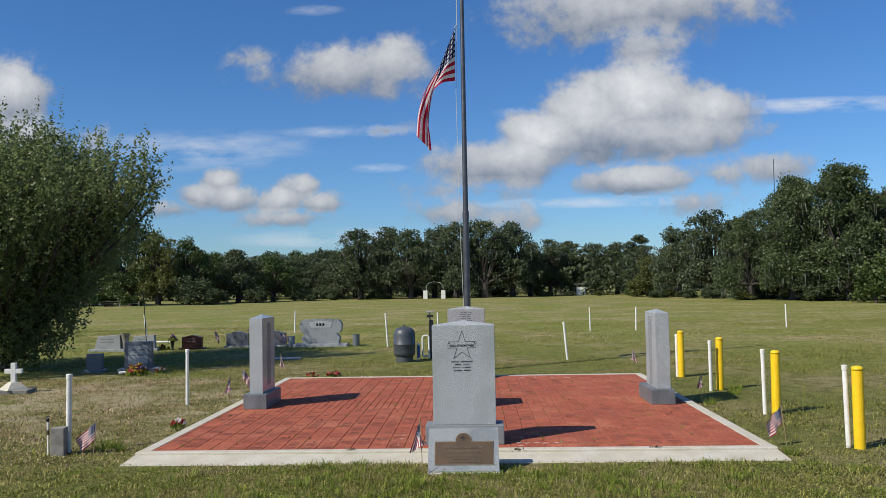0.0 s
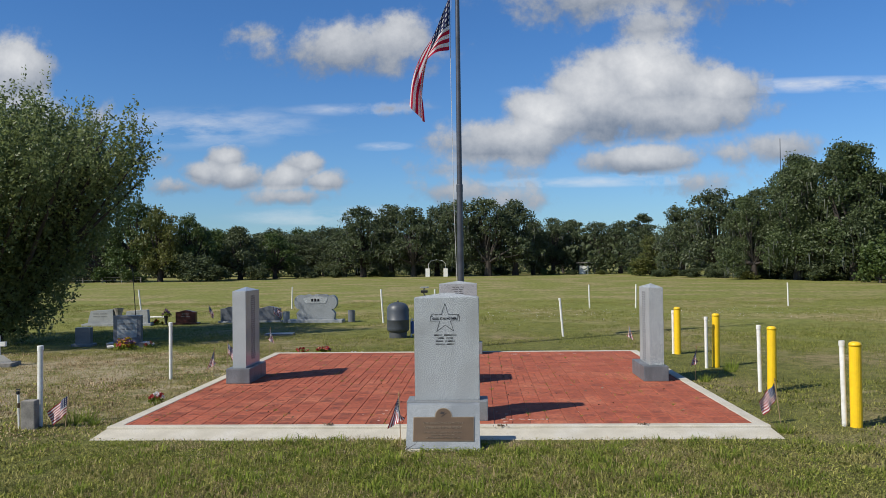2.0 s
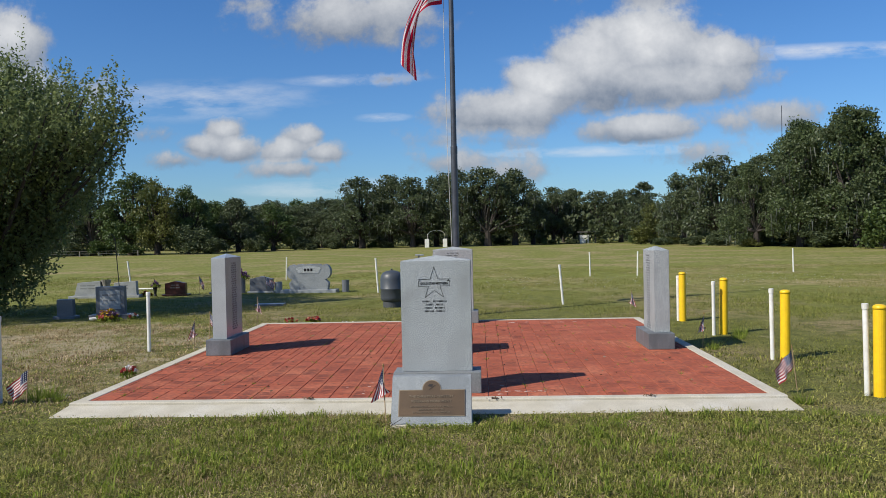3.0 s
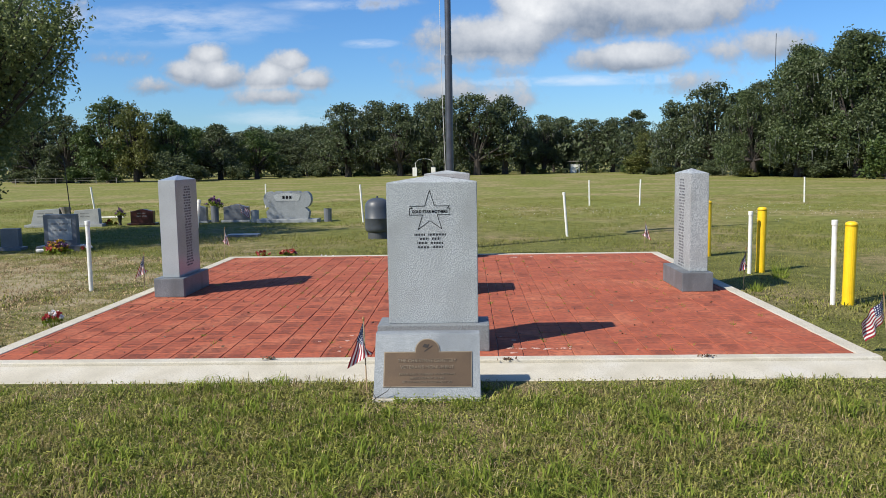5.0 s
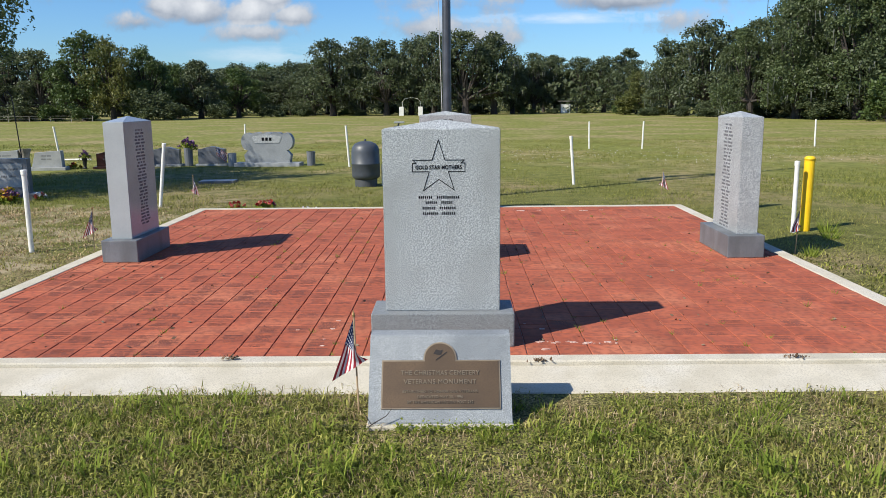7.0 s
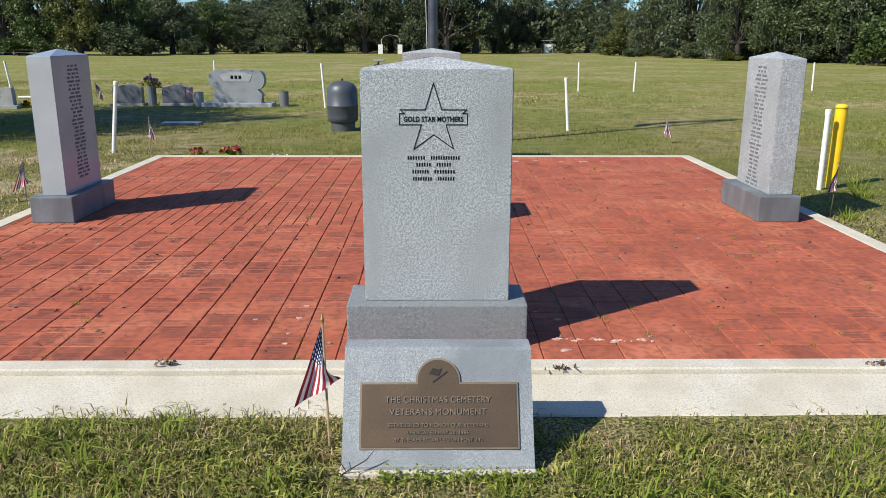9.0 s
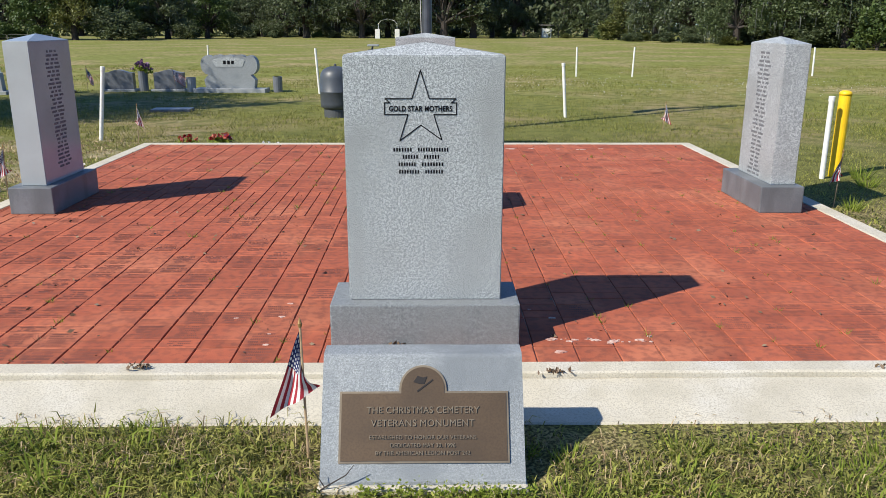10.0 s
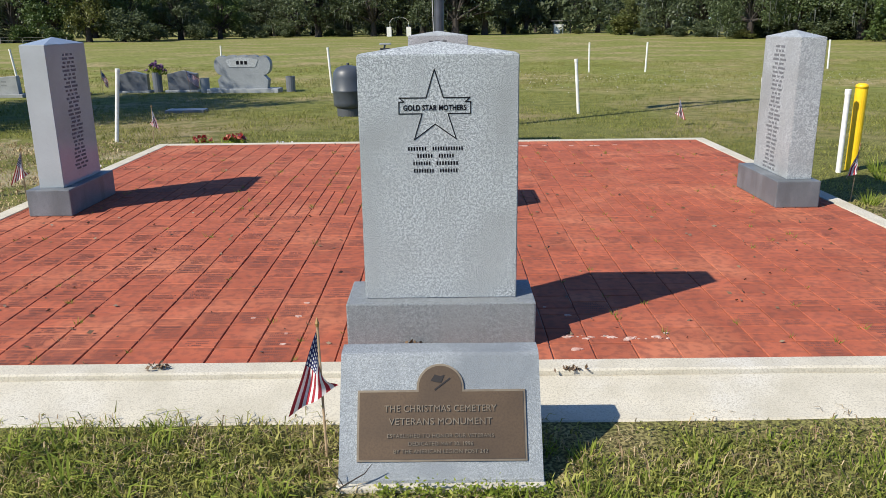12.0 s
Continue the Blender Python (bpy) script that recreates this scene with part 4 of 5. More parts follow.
# the wood along the far side of the field: x, y, share of height, share of breadth
FAR_OAKS = [(-13.8, 88, 0.86, 1.0), (-10.6, 90, 0.90, 0.95), (-7.6, 87, 0.84, 0.9), (-5.0, 91, 0.92, 0.9), (-2.2, 87, 0.93, 0.95), (1.3, 86, 1.06, 1.15), (4.6, 88, 1.02, 1.05), (7.0, 92, 0.80, 0.8),
            (9.6, 93, 0.76, 0.85), (12.6, 96, 0.74, 0.9), (15.6, 94, 0.76, 0.9), (18.0, 93, 0.74, 0.85), (20.6, 88, 0.72, 0.9), (21.0, 74, 0.80, 0.85), (23.2, 70, 0.93, 0.95), (25.4, 68, 0.88, 0.9), (-16.8, 92, 0.68, 0.9), (-20.0, 95, 0.58, 0.9), (-23, 96, 0.62, 0.9), (-27, 98, 0.66, 0.9), (-31.5, 97, 0.78, 0.9)]
NEAR_OAKS = [(22.4, 57, 0.74, 0.72), (24.9, 54.5, 0.92, 0.9), (27.6, 51, 1.02, 1.0), (30.4, 49.5, 1.10, 1.0), (33.4, 48.5, 1.16, 1.0), (36.8, 46.5, 1.2, 1.0), (24.6, 61, 0.78, 0.9), (29.0, 56, 1.12, 1.0), (26.6, 58, 1.0, 0.9), (32.2, 54, 1.2, 1.0)]
LEFT_TREES = [(-48, 78, 0.86, 0.95), (-44.5, 76, 0.80, 0.9), (-40.5, 75, 0.80, 0.9), (-36, 74, 0.86, 0.9), (-26.5, 80, 0.72, 0.85), (-23.6, 84, 0.64, 0.8), (-29.6, 82, 0.68, 0.8)]
for i, row in enumerate(FAR_OAKS):
    plant(oaks[i % 5], *row)
for i, row in enumerate(NEAR_OAKS):
    plant(near_oaks[i % 3], *row)
for i, row in enumerate(LEFT_TREES):
    plant(plain[0] if i in (3, 5, 6) else oaks[(i + 3) % 5], *row)
for i in range(13):
    plant(oaks[(2 * i) % 5] if i % 4 else plain[0], -46 + 2.7 * i + random.uniform(-0.6, 0.6), 101 + random.uniform(-2, 3), random.uniform(0.70, 0.80), 0.95)
plant(plain[1], -33.0, 73.5, 0.80, 0.75)
plant(plain[0], -30.8, 76, 0.84, 0.8)
plant(plain[1], 18.8, 79, 0.56, 0.5)
for row in ((20.4, 95, 0.54, 0.7), (12, 104, 0.55, 0.9)):
    plant(pines[len(used) % 2], *row)
for ob, rows in ((shrubs[0], ((26.6, 45.3, 0.72, 0.8), (28.5, 45.2, 0.72, 0.8), (30.5, 45.0, 0.62, 0.8), (33, 44, 0.85, 1.0), (-38, 72, 0.5, 0.7), (-34.8, 71.5, 0.4, 0.6))),
                 (shrubs[1], ((-29.2, 72.5, 0.62, 0.8), (-27.2, 73, 0.6, 0.9), (-24, 78, 0.55, 0.75), (-20, 84, 0.5, 0.8), (-17, 87, 0.5, 0.8), (-12, 92, 0.5, 0.8), (-8, 94, 0.5, 0.8), (3, 93, 0.5, 0.8), (8, 95, 0.5, 0.8), (25.5, 51.5, 0.5, 0.8), (23.5, 60, 0.5, 0.7), (22.4, 66, 0.5, 0.7), (-2.5, 94, 0.5, 0.8), (-42, 74, 0.5, 0.9), (-45, 75, 0.5, 1.0))),
                 (shrubs[2], ((17.5, 78, 0.42, 0.8), (19.8, 74, 0.40, 0.7), (9.0, 88, 0.3, 0.5), (22.0, 57, 0.35, 0.5)))):
    for row in rows:
        plant(ob, *row)
for i in range(13):
    x = -24 + 3.5 * i + random.uniform(-0.8, 0.8)
    plant(shrubs[i % 3], x, 86.5 - max(0, x - 14) * 1.6 + random.uniform(0, 2), random.uniform(0.16, 0.30), random.uniform(0.25, 0.42))
for x, y, tall in ((31.5, 46, 0.6), (29.6, 47, 0.5), (18.2, 71, 0.26), (20.0, 67, 0.3), (21.6, 64, 0.26), (23.0, 61.5, 0.34), (24.4, 59, 0.28), (25.4, 56.5, 0.36), (26.6, 54, 0.30), (28.0, 51.5, 0.36)):
    plant(shrubs[1], x, y, tall, 0.62)
# the depth of the wood behind, all round the field
r = np.random.default_rng(3)
ring = []
for k in range(150):
    a = radians(-48 + 96 * k / 149)
    d = 108 + r.uniform(-4, 12)
    ring.append((d * math.sin(a) * 1.0, d * math.cos(a), r.uniform(1.2, 3.4), r.uniform(2.2, 3.4), 0.9))
for k in range(60):
    a = radians(62 + 236 * k / 59)
    ring.append((95 * math.sin(a), 95 * math.cos(a), r.uniform(2, 5), r.uniform(3, 4.5), 1.0))
for k in range(26):
    ring.append((35 + k * 0.4 + r.uniform(-1, 3), 44 + 2.4 * k, r.uniform(2, 6), r.uniform(2.2, 3.2), 1.0))
for k in range(44):
    x = -30 + 1.25 * k
    ring.append((x, 97 - max(0, x - 10) * 1.5 + r.uniform(0, 3), r.uniform(1.2, 3.4), r.uniform(1.6, 2.3), 1.0))
for k in range(16):
    ring.append((24.5 + 0.9 * k, 62 - 0.7 * k + r.uniform(0, 2), r.uniform(1.2, 4.0), r.uniform(1.6, 2.4), 1.0))
heads = crown_points(ring, 11000, r, 0.6)
woods = soup("far_woods", leaf_quads(np.repeat(heads, 10, 0) + r.normal(size=(110000, 3)) * 0.45, 0.34, r), 4, leaf_oak)
tagged(woods, "dark dense woods beyond the field", "woods", kind="stuff")


def big_bush():
    """A dense many-stemmed evergreen, wide at the top, with leaves down to the ground."""
    r, rr = np.random.default_rng(77), random.Random(77)
    e = thing("evergreen_tree", "dense dark evergreen with many leaning stems and small leaves", "tree", (-10.5, 9.05, GROUND))
    lobes = [(1.5, -0.2, 0.3, 0.55, 1), (1.8, 0, 0.9, 0.6, 1), (1.95, 0, 1.6, 0.6, 1), (2.1, 0.1, 2.3, 0.6, 1), (1.25, -0.2, 0.8, 0.6, 1), (1.6, 0, 1.5, 0.65, 1), (1.75, 0, 2.2, 0.7, 1), (1.0, -0.3, 0.35, 0.5, 1), (0.1, 0, 0.7, 0.75, 1), (0.8, -0.3, 1.2, 0.7, 1), (-0.7, -0.5, 0.8, 0.8, 1), (0.4, -0.5, 0.6, 0.6, 1), (1.1, -0.2, 1.9, 0.75, 1), (0.35, -0.1, 1.5, 1.0, 1), (-0.8, 0.1, 1.6, 1.1, 1), (0.7, 0, 2.5, 1.25, 1), (-0.9, -0.3, 2.8, 1.5, 1), (1.6, 0.2, 3.1, 1.05, 1), (2.4, 0.1, 3.8, 0.95, 1), (2.85, 0, 4.6, 0.62, 1.2), (2.5, 0, 4.2, 0.7, 1.2),
             (0.4, -0.4, 3.8, 1.5, 1), (1.3, 0.2, 4.2, 1.0, 1.1), (-1.6, 0.3, 4.1, 1.5, 1), (0.0, 0, 4.9, 1.0, 1.1), (0.75, 0.1, 4.95, 0.62, 1.2), (-0.9, 0, 5.1, 0.9, 1.1), (-2.3, 0, 5.0, 1.0, 1.1), (-2.8, -0.2, 3.2, 1.4, 1), (1.0, 0.9, 3.0, 1.2, 1), (0.2, 1.2, 3.8, 1.2, 1), (-1.0, 1.0, 2.2, 1.2, 1),
             (0.95, 0, 5.5, 0.22, 2.2), (-0.35, 0, 5.75, 0.25, 2.0), (0.6, 1.8, 4.4, 1.3, 1), (1.6, 1.5, 4.5, 1.0, 1), (-0.8, 2.0, 4.6, 1.3, 1), (1.0, 2.4, 3.4, 1.2, 1), (0.0, 1.6, 5.2, 0.9, 1), (1.9, 0.8, 4.8, 0.7, 1), (0.8, -2.2, 3.2, 1.2, 1), (-0.6, -2.5, 3.6, 1.3, 1), (1.8, -1.8, 4.0, 0.9, 1), (0.4, -1.8, 4.4, 1.0, 1), (-1.6, -2.2, 4.2, 1.2, 1), (2.3, -1.2, 4.5, 0.6, 1), (0.2, -1.4, 2.2, 1.1, 1), (-1.0, -3.2, 3.0, 1.1, 1), (1.75, 0, 4.75, 0.35, 1.8), (2.2, 0, 5.0, 0.22, 2.2), (-1.4, 0, 5.9, 0.3, 1.8),
             (3.0, 0.1, 5.0, 0.24, 2.6), (2.75, -0.2, 4.8, 0.24, 2.4), (3.25, 0, 4.5, 0.24, 2.2), (2.45, 0.1, 5.1, 0.2, 2.4), (1.3, 0.1, 5.6, 0.22, 2.6), (0.5, 0, 5.9, 0.22, 2.6), (-0.8, 0.2, 6.1, 0.24, 2.4), (3.3, 0.1, 4.0, 0.25, 2.0), (-2.2, 0, 6.0, 0.25, 2.4)]
    # narrow at the foot, spreading above
    lobes = [((0.58 + 0.44 * min(max(h - 0.4, 0) / 2.8, 1)) * a, 0.95 * c, 0.91 * h, 0.92 * d, k) for a, c, h, d, k in lobes]
    part("trunk", limbs(0.16, lobes, rr, 0.06), bark, e)
    twigs = 6200
    heads = crown_points(lobes, twigs, r, 0.55)
    # a gap in the top between the main crown and the outer stems
    heads = heads[~((heads[:, 0] > 2.0) & (heads[:, 2] > 3.6 + 1.9 * np.abs(heads[:, 0] - 2.45)))]
    twigs = len(heads)
    b = bmesh.new()
    for p in heads[:260]:
        q = Vector(p)
        tube([q * 0.72 + Vector((0, 0, 0.2)), q, q + Vector((r.uniform(-0.1, 0.2), r.uniform(-0.1, 0.1), 0.28))], [0.012, 0.007, 0.003], 4, b)
    part("twig_spray", b, bark, e)["kind"] = "stuff"
    per = 25
    reach = r.uniform(-0.05, 0.58, (twigs, per, 1))
    lean = np.array([0.12, 0, 1.0]) + r.normal(size=(twigs, 1, 3)) * 0.30
    centres = (heads[:, None] + lean * reach + r.normal(size=(twigs, per, 3)) * 0.032).reshape(-1, 3)
    centres = centres[centres[:, 2] > 0.05]
    soup("crown", leaf_quads(centres, 0.046, r, 1.9), 4, leaf_bush, e)


big_bush()


# ---------------------------------------------------------------- graves
def stone(label, at, turn, width, height, thick, material, shape="serp", base=None, category="gravestone", panel=False, rows=2, base_material=None):
    """An upright gravestone with a shaped top, standing on a low base."""
    e = thing("gravestone", label, category, (*at, GROUND), "gravestones", turn)
    bh = 0.0
    if base:
        bh = base[1]
        part("base", block(-base[0] / 2, base[0] / 2, -base[2] / 2, base[2] / 2, -0.02, bh, 0.008), base_material or granite_pale, e)
    w = width / 2
    if shape == "serp":
        n = 16
        top = [(w - 2 * w * i / n, bh + height - 0.05 * height / 0.4 * (1 - math.cos(math.pi * min(1, abs(1 - 2 * i / n) * 1.05))) / 2 * 1.2) for i in range(n + 1)]
        out = [(-w, bh), (w, bh)] + top
    elif shape == "slope":
        out = [(-w * 1.06, bh), (w * 1.06, bh), (w, bh + height), (-w * 0.78, bh + height * 0.9)]
    else:
        out = [(-w, bh), (w, bh), (w, bh + height), (-w, bh + height)]
    s = slab(out, thick, None, 0.006)
    for v in s.verts:
        v.co.y -= thick / 2
    body = part("body", s, material, e)
    if panel:
        part("panel", block(-w * 0.72, w * 0.72, -thick / 2 - 0.006, -thick / 2 + 0.004, bh + height * 0.18, bh + height * 0.86, 0.003), granite_pale, e, "paler polished panel")
    rr = random.Random(int(at[0] * 100))
    for i in range(rows):
        ob = part("name_line", dashes(width * rr.uniform(0.35, 0.6), 0.03, rr, 2), engraved_soft, e)
        ob["kind"] = "stuff"
        ob.location = (0, -thick / 2 - (0.007 if panel else 0), bh + height * (0.70 - 0.2 * i))
    return e


stone("dark grey granite gravestone with a paler framed panel", (-7.05, 8.15), 8, 0.56, 0.56, 0.16, granite_dark, "square", (0.80, 0.10, 0.34), panel=True, base_material=granite_dark)
stone("small dark square gravestone in the tree's shade", (-8.1, 8.35), 5, 0.32, 0.34, 0.14, granite_dark, "square", (0.44, 0.06, 0.28), rows=1, base_material=granite_dark)
stone("pale grey slant-topped gravestone", (-10.45, 14.0), 4, 0.70, 0.40, 0.18, granite_pale, "slope", (1.0, 0.07, 0.36))
stone("pale grey low gravestone beside an urn", (-9.45, 14.05), 4, 0.66, 0.38, 0.18, granite_pale, "slope", (0.9, 0.07, 0.36))
stone("deep red polished granite gravestone", (-8.12, 14.35), 2, 0.58, 0.36, 0.16, granite_red, "serp", (0.72, 0.05, 0.3), base_material=granite_red)
stone("dark blue-grey gravestone with a gently curved top", (-6.95, 14.9), 0, 0.66, 0.42, 0.16, granite_dark, "serp", (0.76, 0.05, 0.32))
stone("dark blue-grey gravestone dappled with shade", (-5.85, 14.95), 0, 0.66, 0.42, 0.16, granite_dark, "serp", (0.76, 0.05, 0.32))


def heart_stone():
    """A broad double stone with scalloped, heart-shaped shoulders and a banner across the top."""
    e = thing("gravestone", "broad grey granite gravestone with scalloped top and rounded shoulders", "gravestone", (-4.40, 14.65, GROUND), "gravestones", -4)
    part("base", block(-0.80, 0.80, -0.2, 0.2, -0.02, 0.09, 0.01), granite_pale, e)
    out = [(-0.54, 0.09), (0.54, 0.09), (0.57, 0.24), (0.47, 0.33)]
    out += [(0.47 + 0.16 * math.cos(a), 0.50 + 0.17 * math.sin(a)) for a in (radians(-70 + 190 * i / 12) for i in range(13))]
    for cx in (0.24, 0.0, -0.24):
        out += [(cx + 0.13 * math.cos(a), 0.625 + 0.055 * math.sin(a)) for a in (radians(20 + 140 * i / 6) for i in range(7))]
    out += [(-0.47 + 0.16 * math.cos(a), 0.50 + 0.17 * math.sin(a)) for a in (radians(60 + 190 * i / 12) for i in range(13))]
    out += [(-0.47, 0.33), (-0.57, 0.24)]
    out = [(x, 0.09 + (z - 0.09) * 1.22) for x, z in out]
    s = slab(out, 0.20, None, 0.0)
    for v in s.verts:
        v.co.y -= 0.10
    part("body", s, granite_slant, e)
    arch = [(-0.30, 0.47), (0.30, 0.47), (0.36, 0.58)] + [(0.34 - 0.68 * i / 8, 0.60 + 0.035 * math.sin(math.pi * i / 8)) for i in range(9)] + [(-0.36, 0.58)]
    p = slab([(x, 0.09 + (z - 0.09) * 1.22) for x, z in arch], 0.012)
    for v in p.verts:
        v.co.y -= 0.108
    part("banner", p, granite, e, "paler raised name banner")
    for x in (-0.09, 0.0, 0.09):
        part("name_line", block(x - 0.03, x + 0.03, -0.112, -0.105, 0.61, 0.685), engraved, e)


heart_stone()


def vase(at, height, radius, material, label, flared=True):
    e = thing("vase", label, "vase", (*at, GROUND), "grave vases")
    prof = [(radius * 0.75, 0), (radius * 0.75, 0.03), (radius * 0.55, 0.06), (radius * 0.8, height * 0.7), (radius * 1.15, height), (radius * 0.95, height), (radius * 0.7, height * 0.75)] if flared else [(radius, 0), (radius * 1.05, height), (radius * 0.8, height), (radius * 0.75, height * 0.8)]
    part("body", lathe(prof, 14), material, e)
    return e


vase((-5.30, 14.7), 0.32, 0.10, granite_pale, "squat grey granite vase on a grave base", False)
vase((-3.38, 14.65), 0.34, 0.10, granite_dark, "dark granite vase on a grave base", False)
vase((-9.98, 14.05), 0.50, 0.12, concrete_old, "grey urn between two gravestones")
vase((-6.42, 14.9), 0.44, 0.10, granite_dark, "dark granite vase with dried flowers between gravestones", False)
vase((-8.66, 14.2), 0.26, 0.06, dark_metal, "dark vase with purple flowers by a gravestone")


def bouquet(label, at, spread, height, petals, count=26, z=GROUND, seed=1):
    """A bunch of small layered blossoms over leaves and stems."""
    e = thing("flowers", label, "flowers", (*at, z), "grave flowers")
    r = np.random.default_rng(seed)
    stems = bmesh.new()
    leaves = []
    for k, mat_ in enumerate(petals):
        heads = []
        n = count // len(petals)
        for i in range(n):
            a, d = r.uniform(0, 6.28), spread * math.sqrt(r.random())
            c = Vector((d * math.cos(a), d * math.sin(a) * 0.7, height * (0.55 + 0.45 * r.random()) * (1 - 0.45 * (d / spread) ** 2)))
            tube([(c.x * 0.25, c.y * 0.25, 0), (c.x * 0.7, c.y * 0.7, c.z * 0.6), c], 0.003, 4, stems)
            heads.append(np.array(c) + r.normal(size=(14, 3)) * spread * 0.09)
            leaves.append(np.array(c) * np.array([1, 1, 0.6]) + r.normal(size=(6, 3)) * spread * 0.16)
        soup("blossoms", leaf_quads(np.concatenate(heads), spread * 0.26, r, 1.2), 4, mat_, e)
    part("stems", stems, weed_green, e)
    lv = np.concatenate(leaves)
    lv[:, 2] = np.maximum(lv[:, 2], 0.01)
    soup("leaves", leaf_quads(lv, spread * 0.24, r, 2.0), 4, weed_green, e)
    return e


bouquet("dark purple dried flowers in a granite vase", (-6.42, 14.9), 0.20, 0.26, [petal_purple], 24, GROUND + 0.40, 1)
bouquet("blue and purple flowers in a small vase", (-8.66, 14.2), 0.13, 0.24, [petal_purple], 18, GROUND + 0.22, 2)
bouquet("yellow and purple flowers before a dark gravestone", (-6.88, 7.62), 0.19, 0.27, [petal_yellow, petal_purple, petal_pink], 36, GROUND, 3)
bouquet("red and orange cloth flowers lying behind the kerb", (-2.62, 6.62), 0.14, 0.15, [petal_red, petal_pink, petal_purple], 18, GROUND, 4)
bouquet("faded red flowers lying behind the kerb", (-3.02, 6.62), 0.12, 0.14, [petal_red, petal_pink], 10, GROUND, 5)
bouquet("small red, white and blue cloth flowers beside the kerb", (-3.60, 1.25), 0.10, 0.17, [petal_red, petal_red, petal_white], 15, GROUND, 6)
bouquet("few fallen white petals behind the kerb", (-1.95, 6.45), 0.10, 0.06, [petal_white], 8, GROUND, 7)
bouquet("orange flower lying outside the kerb", (-3.58, 4.75), 0.09, 0.10, [petal_pink, petal_white], 10, GROUND, 8)
bouquet("brown and yellow flowers beside a red gravestone", (-8.95, 14.3), 0.16, 0.14, [petal_yellow, petal_red], 14, GROUND, 9)
bouquet("pink flowers at the foot of a dark gravestone", (-6.55, 8.0), 0.12, 0.14, [petal_pink, petal_white], 12, GROUND, 10)
fallen = thing("vase", "white plastic vase lying on its side", "vase", (-7.25, 7.62, GROUND + 0.05), "grave vases", 20, (0, 84))
part("body", lathe([(0.035, 0), (0.03, 0.12), (0.06, 0.26), (0.05, 0.26), (0.025, 0.12)], 14), pvc, fallen)
hook = thing("shepherd_hook", "thin black iron crook leaning behind a gravestone", "hook", (-6.98, 8.45, GROUND), lean=(0, -3.5))
part("rod", tube([(0, 0, -0.03), (0, 0, 1.55), (-0.01, 0, 1.66), (-0.06, 0, 1.72), (-0.12, 0, 1.70), (-0.13, 0, 1.64)], 0.009, 8), dark_metal, hook)
ledger = thing("grave_ledger", "flat grey stone marker lying low in the grass", "gravestone", (-4.45, 10.6, GROUND), turn=3)
part("body", block(-0.33, 0.33, -0.18, 0.18, -0.02, 0.05, 0.008), granite_dark, ledger)
cross = thing("grave_cross", "small white stone cross on a stepped pedestal", "cross", (-7.95, 5.05, GROUND), turn=8)
part("slab", block(-0.36, 0.30, -0.20, 0.22, -0.02, 0.07, 0.01), concrete_old, cross)
part("pedestal", lathe([(0.25, 0.07), (0.22, 0.10), (0.10, 0.19), (0.08, 0.20)], 4), concrete, cross)
b = block(-0.042, 0.042, -0.035, 0.035, 0.17, 0.53, 0.008)
block(-0.145, 0.145, -0.033, 0.033, 0.345, 0.425, 0.008, b)
part("cross", b, pvc, cross)


# ---------------------------------------------------------------- water tank and pipes
tank = thing("water_tank", "dark grey pressure tank with a domed top on a skirt", "tank", (-1.52, 9.75, GROUND))
part("skirt", lathe([(0.20, -0.02), (0.20, 0.13), (0.19, 0.14)], 28), tank_skirt, tank)
part("shell", lathe([(0.10, 0.12), (0.20, 0.13), (0.247, 0.17), (0.252, 0.22), (0.252, 0.395), (0.256, 0.40), (0.256, 0.415), (0.252, 0.42), (0.252, 0.62), (0.235, 0.70), (0.19, 0.76), (0.11, 0.795), (0.0, 0.81)], 32), tank_paint, tank, smooth=True)
part("valve_cap", lathe([(0.022, 0.80), (0.022, 0.835), (0.015, 0.845)], 12), tank_skirt, tank)
riser = thing("water_pipe", "white plastic riser pipe with a blue valve", "pipe", (-1.20, 9.85, GROUND))
part("pipe", tube([(-0.03, 0, -0.03), (-0.03, 0, 0.36), (-0.015, 0, 0.40), (0.02, 0, 0.41)], 0.02, 10), pvc, riser)
part("valve", lathe([(0.033, 0.08), (0.036, 0.10), (0.036, 0.34), (0.02, 0.37)], 14), blue_plastic, riser)
bend = thing("water_pipe", "white plastic pipe bent over at the top", "pipe", (-1.02, 10.3, GROUND))
part("pipe", tube([(0.0, 0, 0.07), (-0.10, 0, 0.07), (-0.12, 0, 0.10), (-0.12, 0, 0.50), (-0.10, 0, 0.55), (0.0, 0, 0.56), (0.03, 0, 0.53), (0.04, 0, 0.02)], 0.022, 10), pvc, bend)
lamp = thing("solar_light", "small solar floodlight on a dark post by the tank", "light", (-0.93, 10.35, GROUND))
part("post", block(-0.05, 0.05, -0.05, 0.05, -0.02, 0.92, 0.006), dark_metal, lamp)
b = block(-0.11, 0.08, -0.08, 0.06, 1.10, 1.13, 0.008)
part("panel", b, granite_pale, lamp, "pale tilted solar panel")
part("bracket", tube([(0, 0, 0.9), (-0.05, 0, 1.0), (-0.02, 0, 1.11)], 0.015, 8), steel, lamp)
part("lamp_head", block(-0.10, 0.06, -0.11, -0.02, 0.99, 1.05, 0.01), dark_metal, lamp)

